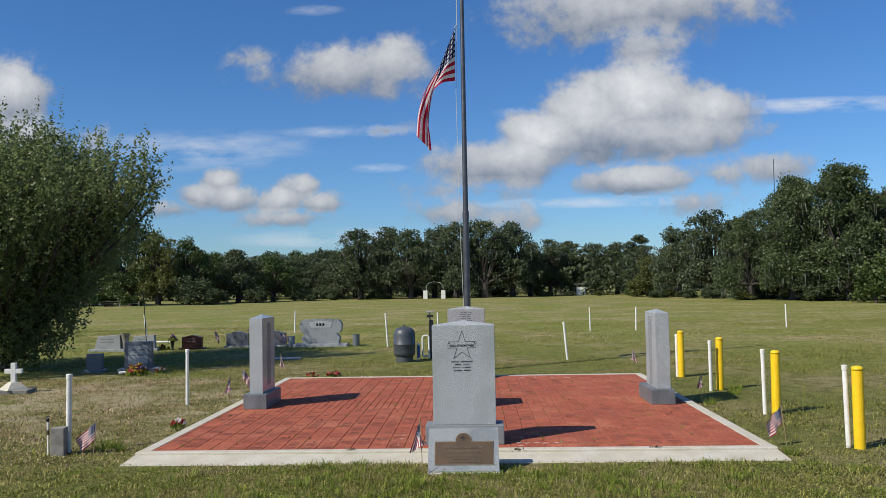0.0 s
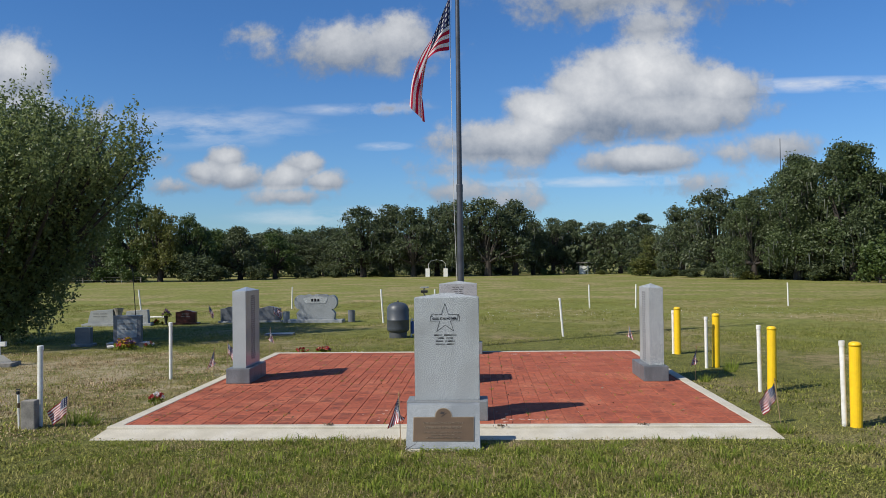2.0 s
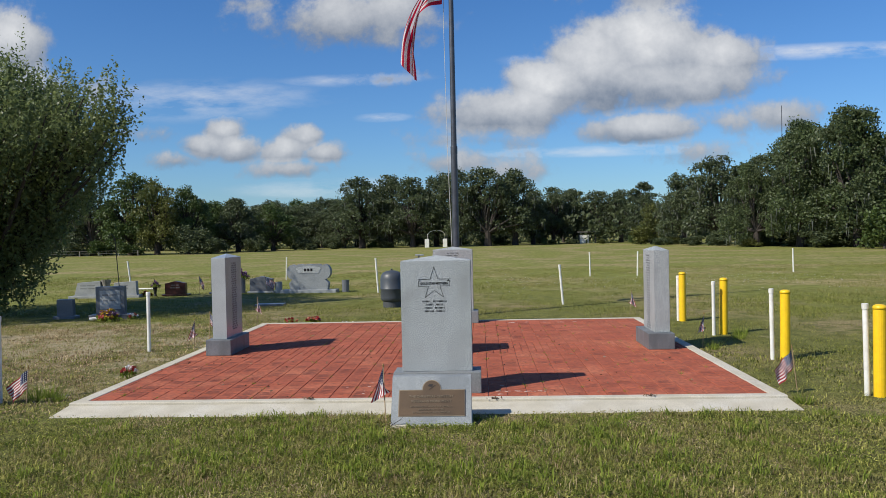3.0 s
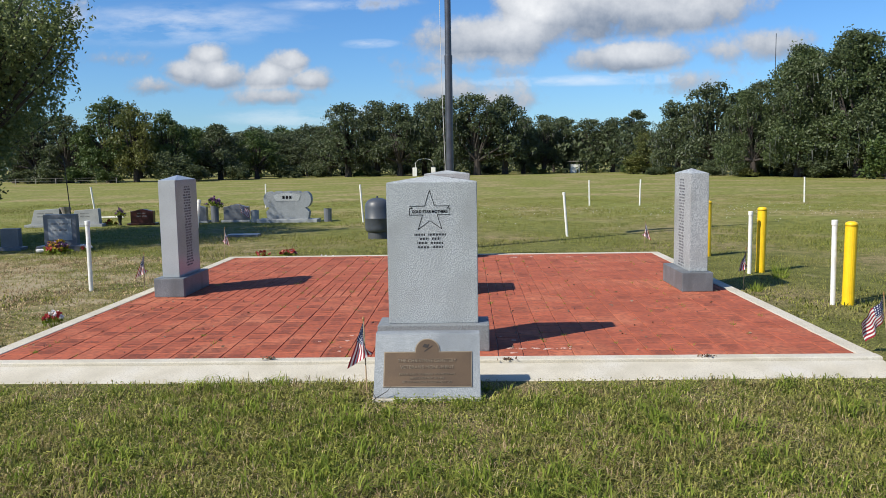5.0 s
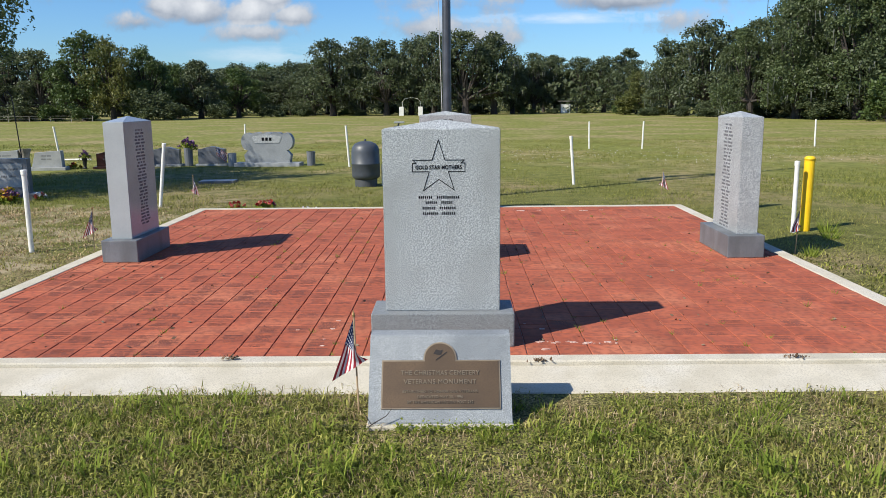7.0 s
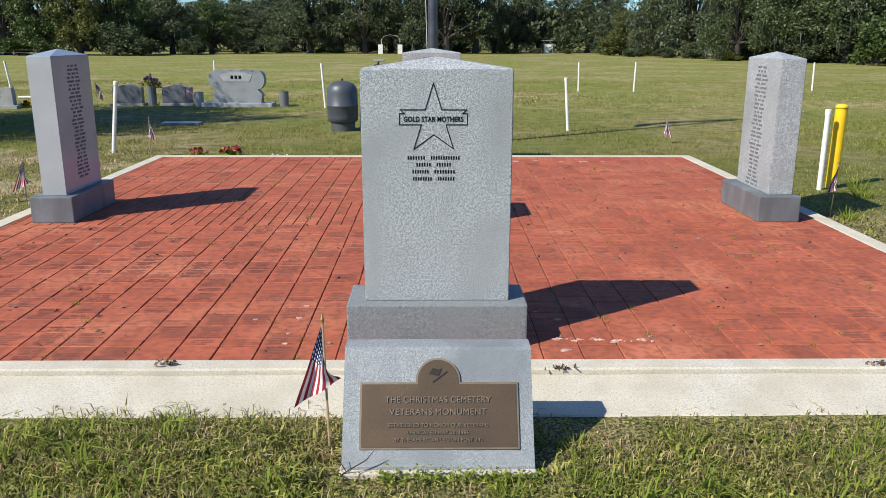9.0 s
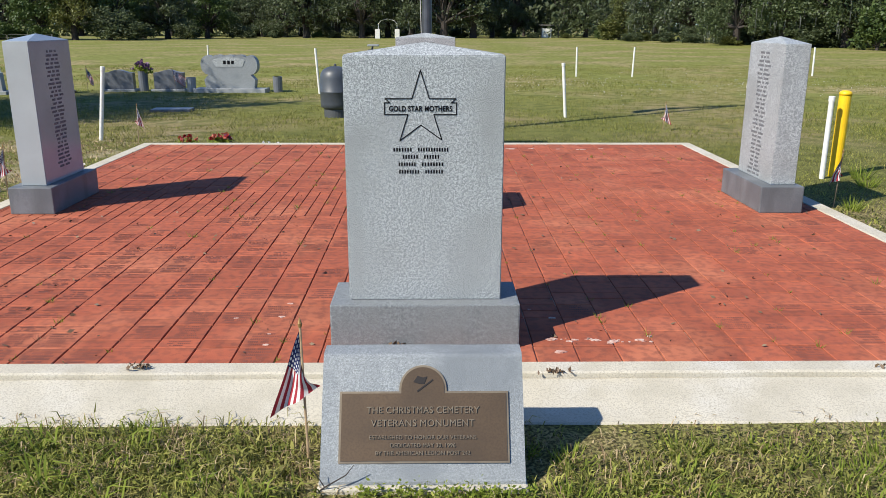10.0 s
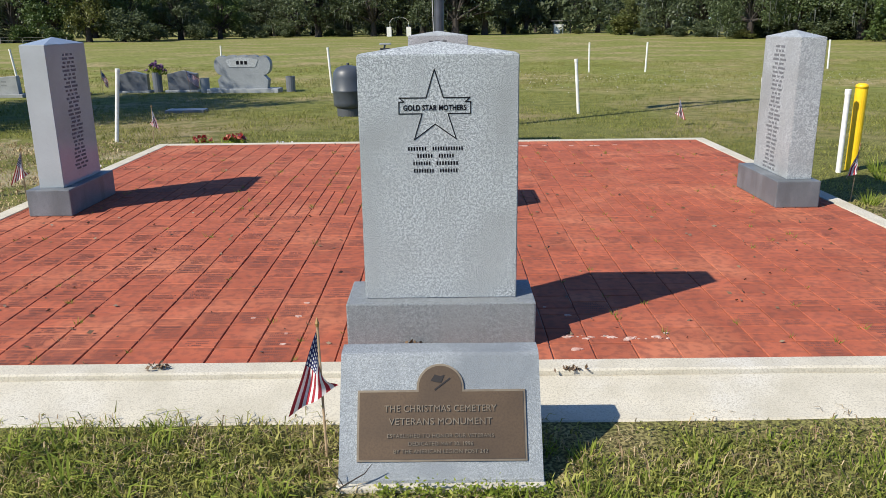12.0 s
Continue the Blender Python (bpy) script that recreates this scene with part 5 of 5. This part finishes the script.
# ---------------------------------------------------------------- far side of the field
for x in (-5.75, -3.65):
    e = thing("white_box", "white box standing at the wood's edge", "box", (x, 84.8, GROUND), "white boxes")
    part("body", block(-0.25, 0.25, -0.2, 0.2, -0.02, 0.98, 0.02), pvc, e)
arch = thing("garden_arch", "thin white arch at the wood's edge", "arch", (-4.7, 85.6, GROUND))
part("hoop", tube([(-1.0, 0, -0.02), (-1.0, 0, 1.5), (-0.7, 0, 1.85), (0, 0, 2.0), (0.7, 0, 1.85), (1.0, 0, 1.5), (1.0, 0, -0.02)], 0.035, 8), pvc, arch)
shed = thing("shed", "small white open shed at the wood's edge", "shed", (13.6, 92, GROUND))
part("wall", block(-0.9, 0.2, -0.5, 0.5, -0.02, 1.05, 0.01), pvc, shed)
part("roof", block(-1.15, 1.15, -0.7, 0.7, 1.35, 1.45, 0.02), concrete_old, shed)
for x in (-1.0, 1.0):
    part("post", block(x - 0.05, x + 0.05, -0.6, -0.5, -0.02, 1.36), dark_metal, shed)
mast = thing("radio_mast", "thin grey radio mast far beyond the trees", "mast", (112, 292, GROUND))
part("mast", lathe([(0.18, 0), (0.13, 46)], 6), steel, mast)
fence = thing("fence", "low grey rail fence along the field's far side", "fence", (0, 71.0, GROUND))
for i in range(9):
    part("post", block(-50.0 + 2 * i, -49.94 + 2 * i, -0.03, 0.03, -0.02, 0.55), concrete_old, fence)
for z in (0.28, 0.52):
    part("rail", block(-50, -33.9, -0.01, 0.01, z, z + 0.02), concrete_old, fence)


# ---------------------------------------------------------------- grass
def blades(name, count, x0, x1, y0, y1, low, high, width, label, material=blade_green, thin=0.0, seed=1, lean=0.75):
    """Bent three-cornered blades over a stretch of field, left out on the pavement and thinned over bare spots."""
    r = np.random.default_rng(seed)
    p = np.stack([r.uniform(x0, x1, count), r.uniform(y0, y1, count)], 1)
    on_patio = (p[:, 0] > X0 - 0.135) & (p[:, 0] < X1 + 0.135) & (p[:, 1] > Y0 - 0.40 - 0.05 * np.sin(p[:, 0] * 5.1) * np.sin(p[:, 0] * 13.7) - 0.03 * np.sin(p[:, 0] * 31.0 + 2 * np.sin(p[:, 0] * 7.3))) & (p[:, 1] < Y1 + 0.13)
    on_marker = (np.abs(p[:, 0]) < 0.345) & (p[:, 1] > -1.13) & (p[:, 1] < -0.6)
    patch = np.array([noise.noise(Vector((a * 0.9, c * 0.9, 0.5))) + 0.5 * noise.noise(Vector((a * 2.7, c * 2.7, 4.5))) for a, c in p])
    keep = ~on_patio & ~on_marker & (patch + r.uniform(-0.35, 0.35, count) > thin)
    rim = np.minimum.reduce([p[:, 0] - x0, x1 - p[:, 0], p[:, 1] - y0, y1 - p[:, 1]])
    keep &= r.random(count) < np.clip(0.15 + rim / 1.6, 0, 1) if count > 9000 else True
    p, patch = p[keep], patch[keep]
    n = len(p)
    h = r.uniform(low, high, (n, 1)) * (1.0 + 0.5 * np.clip(patch, -0.6, 0.8)[:, None])
    a, c = r.uniform(0, 2 * math.pi, n), r.uniform(0, 2 * math.pi, n)
    foot = np.concatenate([p, np.full((n, 1), GROUND - 0.012)], 1)
    side = np.stack([np.cos(a), np.sin(a), np.zeros(n)], 1) * width * r.uniform(0.6, 1.3, (n, 1))
    tip = np.stack([np.cos(c), np.sin(c), np.zeros(n)], 1) * h * r.uniform(0.3, 1.0, (n, 1)) * lean * 1.4 + np.array([0, 0, 1]) * h
    return tagged(soup(name, np.stack([foot - side, foot + side, foot + tip], 1), 3, material), label, "grass", kind="stuff")


def bent_blades(name, verts, material):
    """One mesh of blades with five corners each, (n, 5, 3): a quad below the bend and a tip above it."""
    n = len(verts)
    me = bpy.data.meshes.new(name)
    me.vertices.add(n * 5)
    me.vertices.foreach_set("co", verts.reshape(-1).astype(np.float32))
    me.loops.add(n * 7)
    me.loops.foreach_set("vertex_index", (np.array([0, 1, 2, 4, 2, 3, 4], dtype=np.int32) + 5 * np.arange(n, dtype=np.int32)[:, None]).reshape(-1))
    me.polygons.add(n * 2)
    me.polygons.foreach_set("loop_start", (np.array([0, 4], dtype=np.int32) + 7 * np.arange(n, dtype=np.int32)[:, None]).reshape(-1))
    me.update(calc_edges=True)
    me.materials.append(material)
    return part(name, me, None)


def turf(name, tufts_, per, x0, x1, y0, y1, low, high, width, label, material, seed, flat=0.9, bare=-0.35, spread=0.045):
    """Tufts of bent five-cornered blades; each tuft has a height and a lean of its own, and dry spots carry fewer."""
    r = np.random.default_rng(seed)
    c = np.stack([r.uniform(x0, x1, tufts_), r.uniform(y0, y1, tufts_)], 1)
    patch = np.array([noise.noise(Vector((a * 1.1, b_ * 1.1, 0.5))) + 0.6 * noise.noise(Vector((a * 3.7, b_ * 3.7, 4.5))) for a, b_ in c])
    rim = np.minimum.reduce([c[:, 0] - x0, x1 - c[:, 0], c[:, 1] - y0 + 0.4])
    edge = Y0 - 0.475 - 0.045 * np.sin(c[:, 0] * 5.1) * np.sin(c[:, 0] * 13.7) - 0.025 * np.sin(c[:, 0] * 31.0 + 2 * np.sin(c[:, 0] * 7.3))
    on_patio = (c[:, 0] > X0 - 0.15) & (c[:, 0] < X1 + 0.15) & (c[:, 1] > edge) & (c[:, 1] < Y1 + 0.13)
    on_marker = (np.abs(c[:, 0]) < 0.365) & (c[:, 1] > -1.16) & (c[:, 1] < -0.6)
    keep = ~on_patio & ~on_marker & (patch + r.uniform(-0.3, 0.3, tufts_) > bare) & (r.random(tufts_) < np.clip(0.1 + rim / 1.2, 0, 1))
    c, patch = c[keep], patch[keep]
    n = len(c) * per
    tall = np.repeat(r.uniform(0.55, 1.35, len(c)) * (1.0 + 0.45 * np.clip(patch, -0.6, 0.8)), per)[:, None]
    drift = np.repeat(r.normal(size=(len(c), 2)) * 0.5, per, 0)
    foot = np.concatenate([np.repeat(c, per, 0) + r.normal(size=(n, 2)) * spread, np.full((n, 1), GROUND - 0.012)], 1)
    length = r.uniform(low, high, (n, 1)) * tall
    way = r.normal(size=(n, 2)) + drift
    way = np.concatenate([way / (np.linalg.norm(way, axis=1, keepdims=True) + 1e-6), np.zeros((n, 1))], 1)
    side = np.stack([-way[:, 1], way[:, 0], np.zeros(n)], 1) * width * r.uniform(0.6, 1.3, (n, 1))
    bow = flat * r.uniform(0.3, 1.0, (n, 1))
    mid = foot + way * length * 0.38 * bow + np.array([0, 0, 0.55]) * length
    tip = foot + way * length * bow * 1.1 + np.array([0, 0, 1.0]) * length * (1.0 - 0.75 * bow)
    tip[:, 2] = np.maximum(tip[:, 2], GROUND + 0.003)
    return tagged(bent_blades(name, np.stack([foot - side * 0.7, foot + side * 0.7, mid + side, tip, mid - side], 1), material), label, "grass", kind="stuff")


turf("grass", 15000, 10, -3.1, 3.1, -3.6, -0.55, 0.030, 0.075, 0.0025, "dense mown grass with dry and bare spots", lawn_green, 6)
turf("grass", 3000, 12, -3.1, 3.1, -3.6, -0.60, 0.035, 0.085, 0.0018, "dead straw lying among the mown grass", straw, 7, 1.0, -0.9, 0.06)
turf("grass", 500, 12, -3.0, 3.0, -3.4, -0.85, 0.09, 0.16, 0.0036, "longer coarse green blades in the mown grass", weed_green, 8, 0.95, -0.1, 0.03)
turf("grass", 11000, 10, -5.2, 5.2, -6.2, -0.9, 0.030, 0.075, 0.0042, "short mown green grass with straw-coloured blades", blade_green, 1, 0.9, -0.5, 0.06)
turf("grass", 6000, 10, -8.8, 8.8, -2.5, 3.0, 0.025, 0.065, 0.0050, "short mown grass around the pavement", blade_green, 2, 0.9, -0.3, 0.07)
blades("grass", 130000, -11.0, 9.5, -1.5, 11.5, 0.02, 0.055, 0.0055, "thin short grass beside the pavement", thin=-0.28, seed=3)
blades("grass", 200000, -18.0, 18.0, 5.0, 27.0, 0.03, 0.065, 0.0065, "short field grass behind the pavement", field_blades, thin=-0.3, seed=4)
blades("grass", 420, -4.0, 4.0, -0.98, -0.68, 0.03, 0.10, 0.0022, "longer thin blades along the concrete edge", weed_green, thin=0.1, seed=5, lean=0.8)
turf("grass", 6500, 9, -9.5, -3.4, -1.2, 7.0, 0.02, 0.055, 0.0055, "dry straw-coloured grass on sandy ground", straw, 21, 1.0, -0.9, 0.08)
r = np.random.default_rng(19)
spots = np.stack([r.uniform(0.5, 11.0, 600), r.normal(17.0, 2.2, 600), np.full(600, GROUND + 0.05)], 1)
tagged(soup("field_flowers", leaf_quads(spots, 0.02, r, 1.0), 4, petal_white), "tiny pale flowers scattered in the field grass", "flowers", kind="stuff")


def tufts(name, spots, label, spread, height, count, material, seed, width=0.004, z=GROUND):
    r = np.random.default_rng(seed)
    rows = []
    for x, y, k in spots:
        n = count
        c, d = r.uniform(0, 6.28, (n, 1)), np.sqrt(r.random((n, 1))) * spread * k
        foot = np.concatenate([x + d * np.cos(c) * 0.5, y + d * np.sin(c) * 0.5, np.full((n, 1), z - 0.005)], 1)
        h = height * k * r.uniform(0.5, 1.1, (n, 1))
        out = np.concatenate([np.cos(c), np.sin(c), np.zeros((n, 1))], 1) * h * r.uniform(0.3, 0.9, (n, 1)) + np.array([0, 0, 1.0]) * h
        a = r.uniform(0, 6.28, (n, 1))
        side = np.concatenate([np.cos(a), np.sin(a), np.zeros((n, 1))], 1) * width
        rows.append(np.stack([foot - side, foot + side, foot + out], 1))
    return tagged(soup(name, np.concatenate(rows), 3, material), label, "grass", kind="stuff")


r = np.random.default_rng(66)
spots = np.stack([r.uniform(-3.4, 3.4, 60000), r.uniform(-3.4, -0.72, 60000), r.uniform(GROUND, GROUND + 0.035, 60000)], 1)
spots = spots[~((np.abs(spots[:, 0]) < 0.345) & (spots[:, 1] > -1.13))]
clover = np.array([noise.noise(Vector((x * 1.7, y * 1.7, 9))) for x, y, z in spots]) > -0.1
tagged(soup("low_weeds", leaf_quads(spots[clover], 0.0095, r, 1.6, 0.5), 4, lawn_green), "small creeping leaves among the mown grass", "weeds", kind="stuff")
spots = np.stack([r.uniform(-0.20, 0.36, 700), -1.125 - np.abs(r.normal(size=700)) * 0.03, GROUND + np.abs(r.normal(size=700)) * 0.02], 1)
tagged(soup("creeping_weed", leaf_quads(spots, 0.0095, r, 1.5, 0.3), 4, weed_green), "creeping green weed along the marker's foot", "weeds", kind="stuff")
twig = thing("dead_twig", "thin dark dead twig leaning on the marker's foot", "twig", (-0.335, -1.12, GROUND))
b = tube([(-0.01, 0, 0), (0.03, -0.005, 0.03), (0.09, 0.0, 0.065), (0.115, 0.0, 0.10)], [0.003, 0.0025, 0.002, 0.001], 5)
tube([(0.02, 0, 0.02), (-0.005, 0.0, 0.065), (-0.02, 0.0, 0.09)], [0.002, 0.0016, 0.001], 5, b)
part("stem", b, bark, twig)
rr = random.Random(8)
tufts("weed_tufts", [(rr.uniform(-3.8, 3.8), rr.uniform(-3.6, -0.8), rr.uniform(0.4, 1.2)) for _ in range(260)], "bright green weed tufts in the mown grass", 0.16, 0.055, 60, weed_green, 9)
tufts("weed_tufts", [(-4.05, 0.15, 1.6), (-4.0, 0.3, 1.4), (-3.8, 0.1, 1.0), (4.1, 3.9, 1.2), (3.3, -0.4, 1.0), (3.45, 2.9, 1.0), (4.25, 4.3, 1.4)], "tall green tufts beside posts and stones", 0.12, 0.12, 80, weed_green, 10)

# ---------------------------------------------------------------- small things on the bricks
rr = random.Random(12)
joint_weeds = [((0.485 + 0.1848 * k if k > 0 else 0.485 + 0.1885 * k) + rr.uniform(-0.008, 0.008), rr.uniform(Y0, 5.5), rr.uniform(0.25, 0.85)) for k in (rr.randint(-20, 13) for _ in range(190))]
tufts("joint_weeds", joint_weeds, "tiny weeds growing in the brick joints", 0.05, 0.06, 9, weed_green, 13, 0.0022, 0.0)
tufts("joint_weeds", [(x + 0.003, 0.9 * y + 0.2, 1.1 * k) for x, y, k in joint_weeds[:110] if x < 0.4], "dried brown weeds standing in the brick joints", 0.06, 0.07, 7, dry_leaf, 15, 0.0018, 0.0)
r = np.random.default_rng(14)
spots = np.stack([r.uniform(X0, X1, 420), r.uniform(Y0, Y1, 420), r.uniform(0.004, 0.012, 420)], 1)
litter = soup("dry_leaves", leaf_quads(spots, 0.016, r, 1.9, 0.75), 4, dry_leaf)
tagged(litter, "small dry brown leaves scattered on the bricks", "leaves", kind="stuff")


def crumpled(at, size, seed):
    """A curled dead sprig lying on the concrete."""
    e = thing("dead_sprig", "small curled dead sprig lying on the concrete edge", "leaf", at, "dead sprigs")
    r = np.random.default_rng(seed)
    c = r.normal(size=(26, 3)) * np.array([size, size * 0.35, size * 0.18]) + np.array([0, 0, size * 0.4])
    part("stalk", tube([(-size * 1.2, 0, 0.004), (0, 0.004, size * 0.4), (size * 1.3, 0, 0.006)], 0.0025, 5), bark, e)
    soup("leaves", leaf_quads(c, size * 0.55, r, 1.8), 4, dry_leaf, e)


crumpled((0.545, -0.345, 0.002), 0.028, 1)
crumpled((-1.18, -0.30, 0.008), 0.03, 2)
crumpled((1.97, -0.32, 0.008), 0.025, 3)
crumpled((-0.13, -0.085, 0.0), 0.04, 4)


def bloom(x, y, size, seed):
    """A thin ragged crust of lime on the bricks."""
    rr = random.Random(seed)
    n = 14
    pts = [(x + size * rr.uniform(0.35, 1.0) * math.cos(6.283 * i / n), y + 0.55 * size * rr.uniform(0.35, 1.0) * math.sin(6.283 * i / n)) for i in range(n)]
    b = bmesh.new()
    top = [b.verts.new((px, py, 0.004)) for px, py in pts]
    low = [b.verts.new((px * 1.0, py * 1.0, -0.004)) for px, py in pts]
    b.faces.new(top)
    for i in range(n):
        b.faces.new((low[i], low[(i + 1) % n], top[(i + 1) % n], top[i]))
    return b


crusts = [(0.60, -0.12, 0.045), (0.58, 0.02, 0.05), (0.66, 0.0, 0.03), (0.78, 0.01, 0.04), (0.86, 0.0, 0.05), (0.98, 0.01, 0.04), (0.62, 0.30, 0.03), (-0.72, -0.03, 0.03), (-0.73, 0.10, 0.025), (-0.71, 0.33, 0.03), (-0.70, 0.52, 0.025), (-0.93, 0.31, 0.02), (0.52, 0.42, 0.02), (0.95, 5.86, 0.10), (1.2, 5.88, 0.06), (1.75, 5.80, 0.09), (1.5, 5.83, 0.05), (2.0, 5.85, 0.05)]
rr = random.Random(31)
crusts += [(rr.uniform(0.58, 1.06), rr.gauss(0.01, 0.035), rr.uniform(0.008, 0.022)) for _ in range(16)]
for i, (x, y, s) in enumerate(crusts):
    ob = part("lime_bloom", bloom(x, y, 0.75 * s, i), lime, patio, "white lime crust")

# ---------------------------------------------------------------- bricks
PITCH, PITCH_LEFT, PHASE = 0.1848, 0.1885, 0.485
GAP = 0.005
BAND = (2.49, 3.41)


def brick_rows():
    """Columns of bricks, whole squares and halves mixed, with one band of bricks laid lengthwise: centre, breadth, length, lift, turn and luck of each."""
    rr = random.Random(21)
    rows = []

    def lay(x, y, wide, long_):
        rows.append((x + rr.uniform(-0.0012, 0.0012), y + long_ / 2, wide, long_, rr.uniform(-0.0018, 0.0012), rr.uniform(-0.005, 0.005), rr.random()))

    for c in range(-21, 14):
        step = PITCH_LEFT if c < 0 else PITCH
        low, high = max(PHASE + c * step, X0 + 0.002), min(PHASE + (c + 1) * step, X1 - 0.002)
        wide, x, y = high - low, (low + high) / 2, Y0 + 0.003
        if wide < 0.02:
            continue
        first = True
        while y < Y1 - 0.02:
            if BAND[0] - 0.001 < y < BAND[1] - 0.02:
                for side in (-0.25, 0.25):
                    at = y
                    while at < BAND[1] - 0.01:
                        long_ = min(PITCH / 2 if at == y and side > 0 else PITCH, BAND[1] - at)
                        lay(x + side * wide, at, wide / 2, long_)
                        at += long_
                y = BAND[1]
                continue
            size = PITCH if first else rr.choice((PITCH, PITCH, PITCH, PITCH / 2, PITCH / 2))
            first = False
            end = BAND[0] if y < BAND[0] else Y1 - 0.003
            if end - (y + size) < 0.03:
                size = end - y
            lay(x, y, wide, size)
            y += size
    return rows


def brick_corners(wide, size):
    a, c, k = (wide - GAP) / 2, (size - 0.0045) / 2, 0.003
    lo = [(-a, -c, -0.035), (a, -c, -0.035), (a, c, -0.035), (-a, c, -0.035)]
    mid = [(px, py, -0.003) for px, py, _ in lo]
    top = [(-a + k, -c + k, 0), (a - k, -c + k, 0), (a - k, c - k, 0), (-a + k, c - k, 0)]
    return lo + mid + top


BRICK_FACES = [(8, 9, 10, 11)] + [(i, (i + 1) % 4, 4 + (i + 1) % 4, 4 + i) for i in range(4)] + [(4 + i, 4 + (i + 1) % 4, 8 + (i + 1) % 4, 8 + i) for i in range(4)]
laid = brick_rows()
shapes = {}
near = sorted((b for b in laid if b[1] < 1.1), key=lambda b: b[1])[:300]
near_set = set(near)
far_v, far_f = [], []
marks = []
for b in laid:
    x, y, wide, size, z, turn, luck = b
    if b in near_set:
        key = (round(wide, 4), round(size, 4))
        if key not in shapes:
            me = bpy.data.meshes.new("brick")
            me.from_pydata(brick_corners(*key), [], BRICK_FACES)
            me.materials.append(brick_red)
            shapes[key] = me
        ob = new("brick", shapes[key])
        ob.parent = patio
        ob.matrix_basis = Matrix.Translation((x, y, z)) @ Matrix.Rotation(turn, 4, "Z")
    else:
        k = len(far_v)
        far_v += [(x + px * math.cos(turn) - py * math.sin(turn), y + px * math.sin(turn) + py * math.cos(turn), z + pz) for px, py, pz in brick_corners(wide, size)]
        far_f += [tuple(k + i for i in f) for f in BRICK_FACES]
    # worn inscriptions: more of them on the older left half
    chance = (0.50 if y < 1.8 else 0.22) if x < -0.2 else 0.13
    if luck < chance and wide > 0.15 and size > 0.07 and not (abs(x) < 0.5 and y < 0.4):
        marks.append(b)
me = bpy.data.meshes.new("bricks")
me.from_pydata(far_v, [], far_f)
me.materials.append(brick_red_far)
ob = part("bricks", me, None, patio, "red clay bricks farther back")
ob["kind"] = "stuff"
mv, mf = [], []
rr = random.Random(23)
for x, y, wide, size, z, turn, luck in marks:
    n = 3 if size < 0.15 else rr.choice((5, 6, 7))
    for i in range(n):
        py = y + size / 2 - 0.012 - (size - 0.024) * (i + 0.5) / n
        w, px = rr.uniform(0.07, 0.15), x
        cells = round(w / 0.0095)
        for j in range(cells):
            if rr.random() < 0.14:
                continue
            a = px - w / 2 + w * j / cells
            h = 0.28 * (size - 0.024) / n
            k = len(mv)
            mv += [(a, py - h, z + 0.0012), (a + 0.0066, py - h, z + 0.0012), (a + 0.0066, py + h, z + 0.0012), (a, py + h, z + 0.0012)]
            mf.append((k, k + 1, k + 2, k + 3))
me = bpy.data.meshes.new("brick_lettering")
me.from_pydata(mv, [], mf)
me.materials.append(engraved_brick)
ob = part("brick_lettering", me, None, patio, "worn dark lettering sunk in the bricks")
ob["kind"] = "stuff"
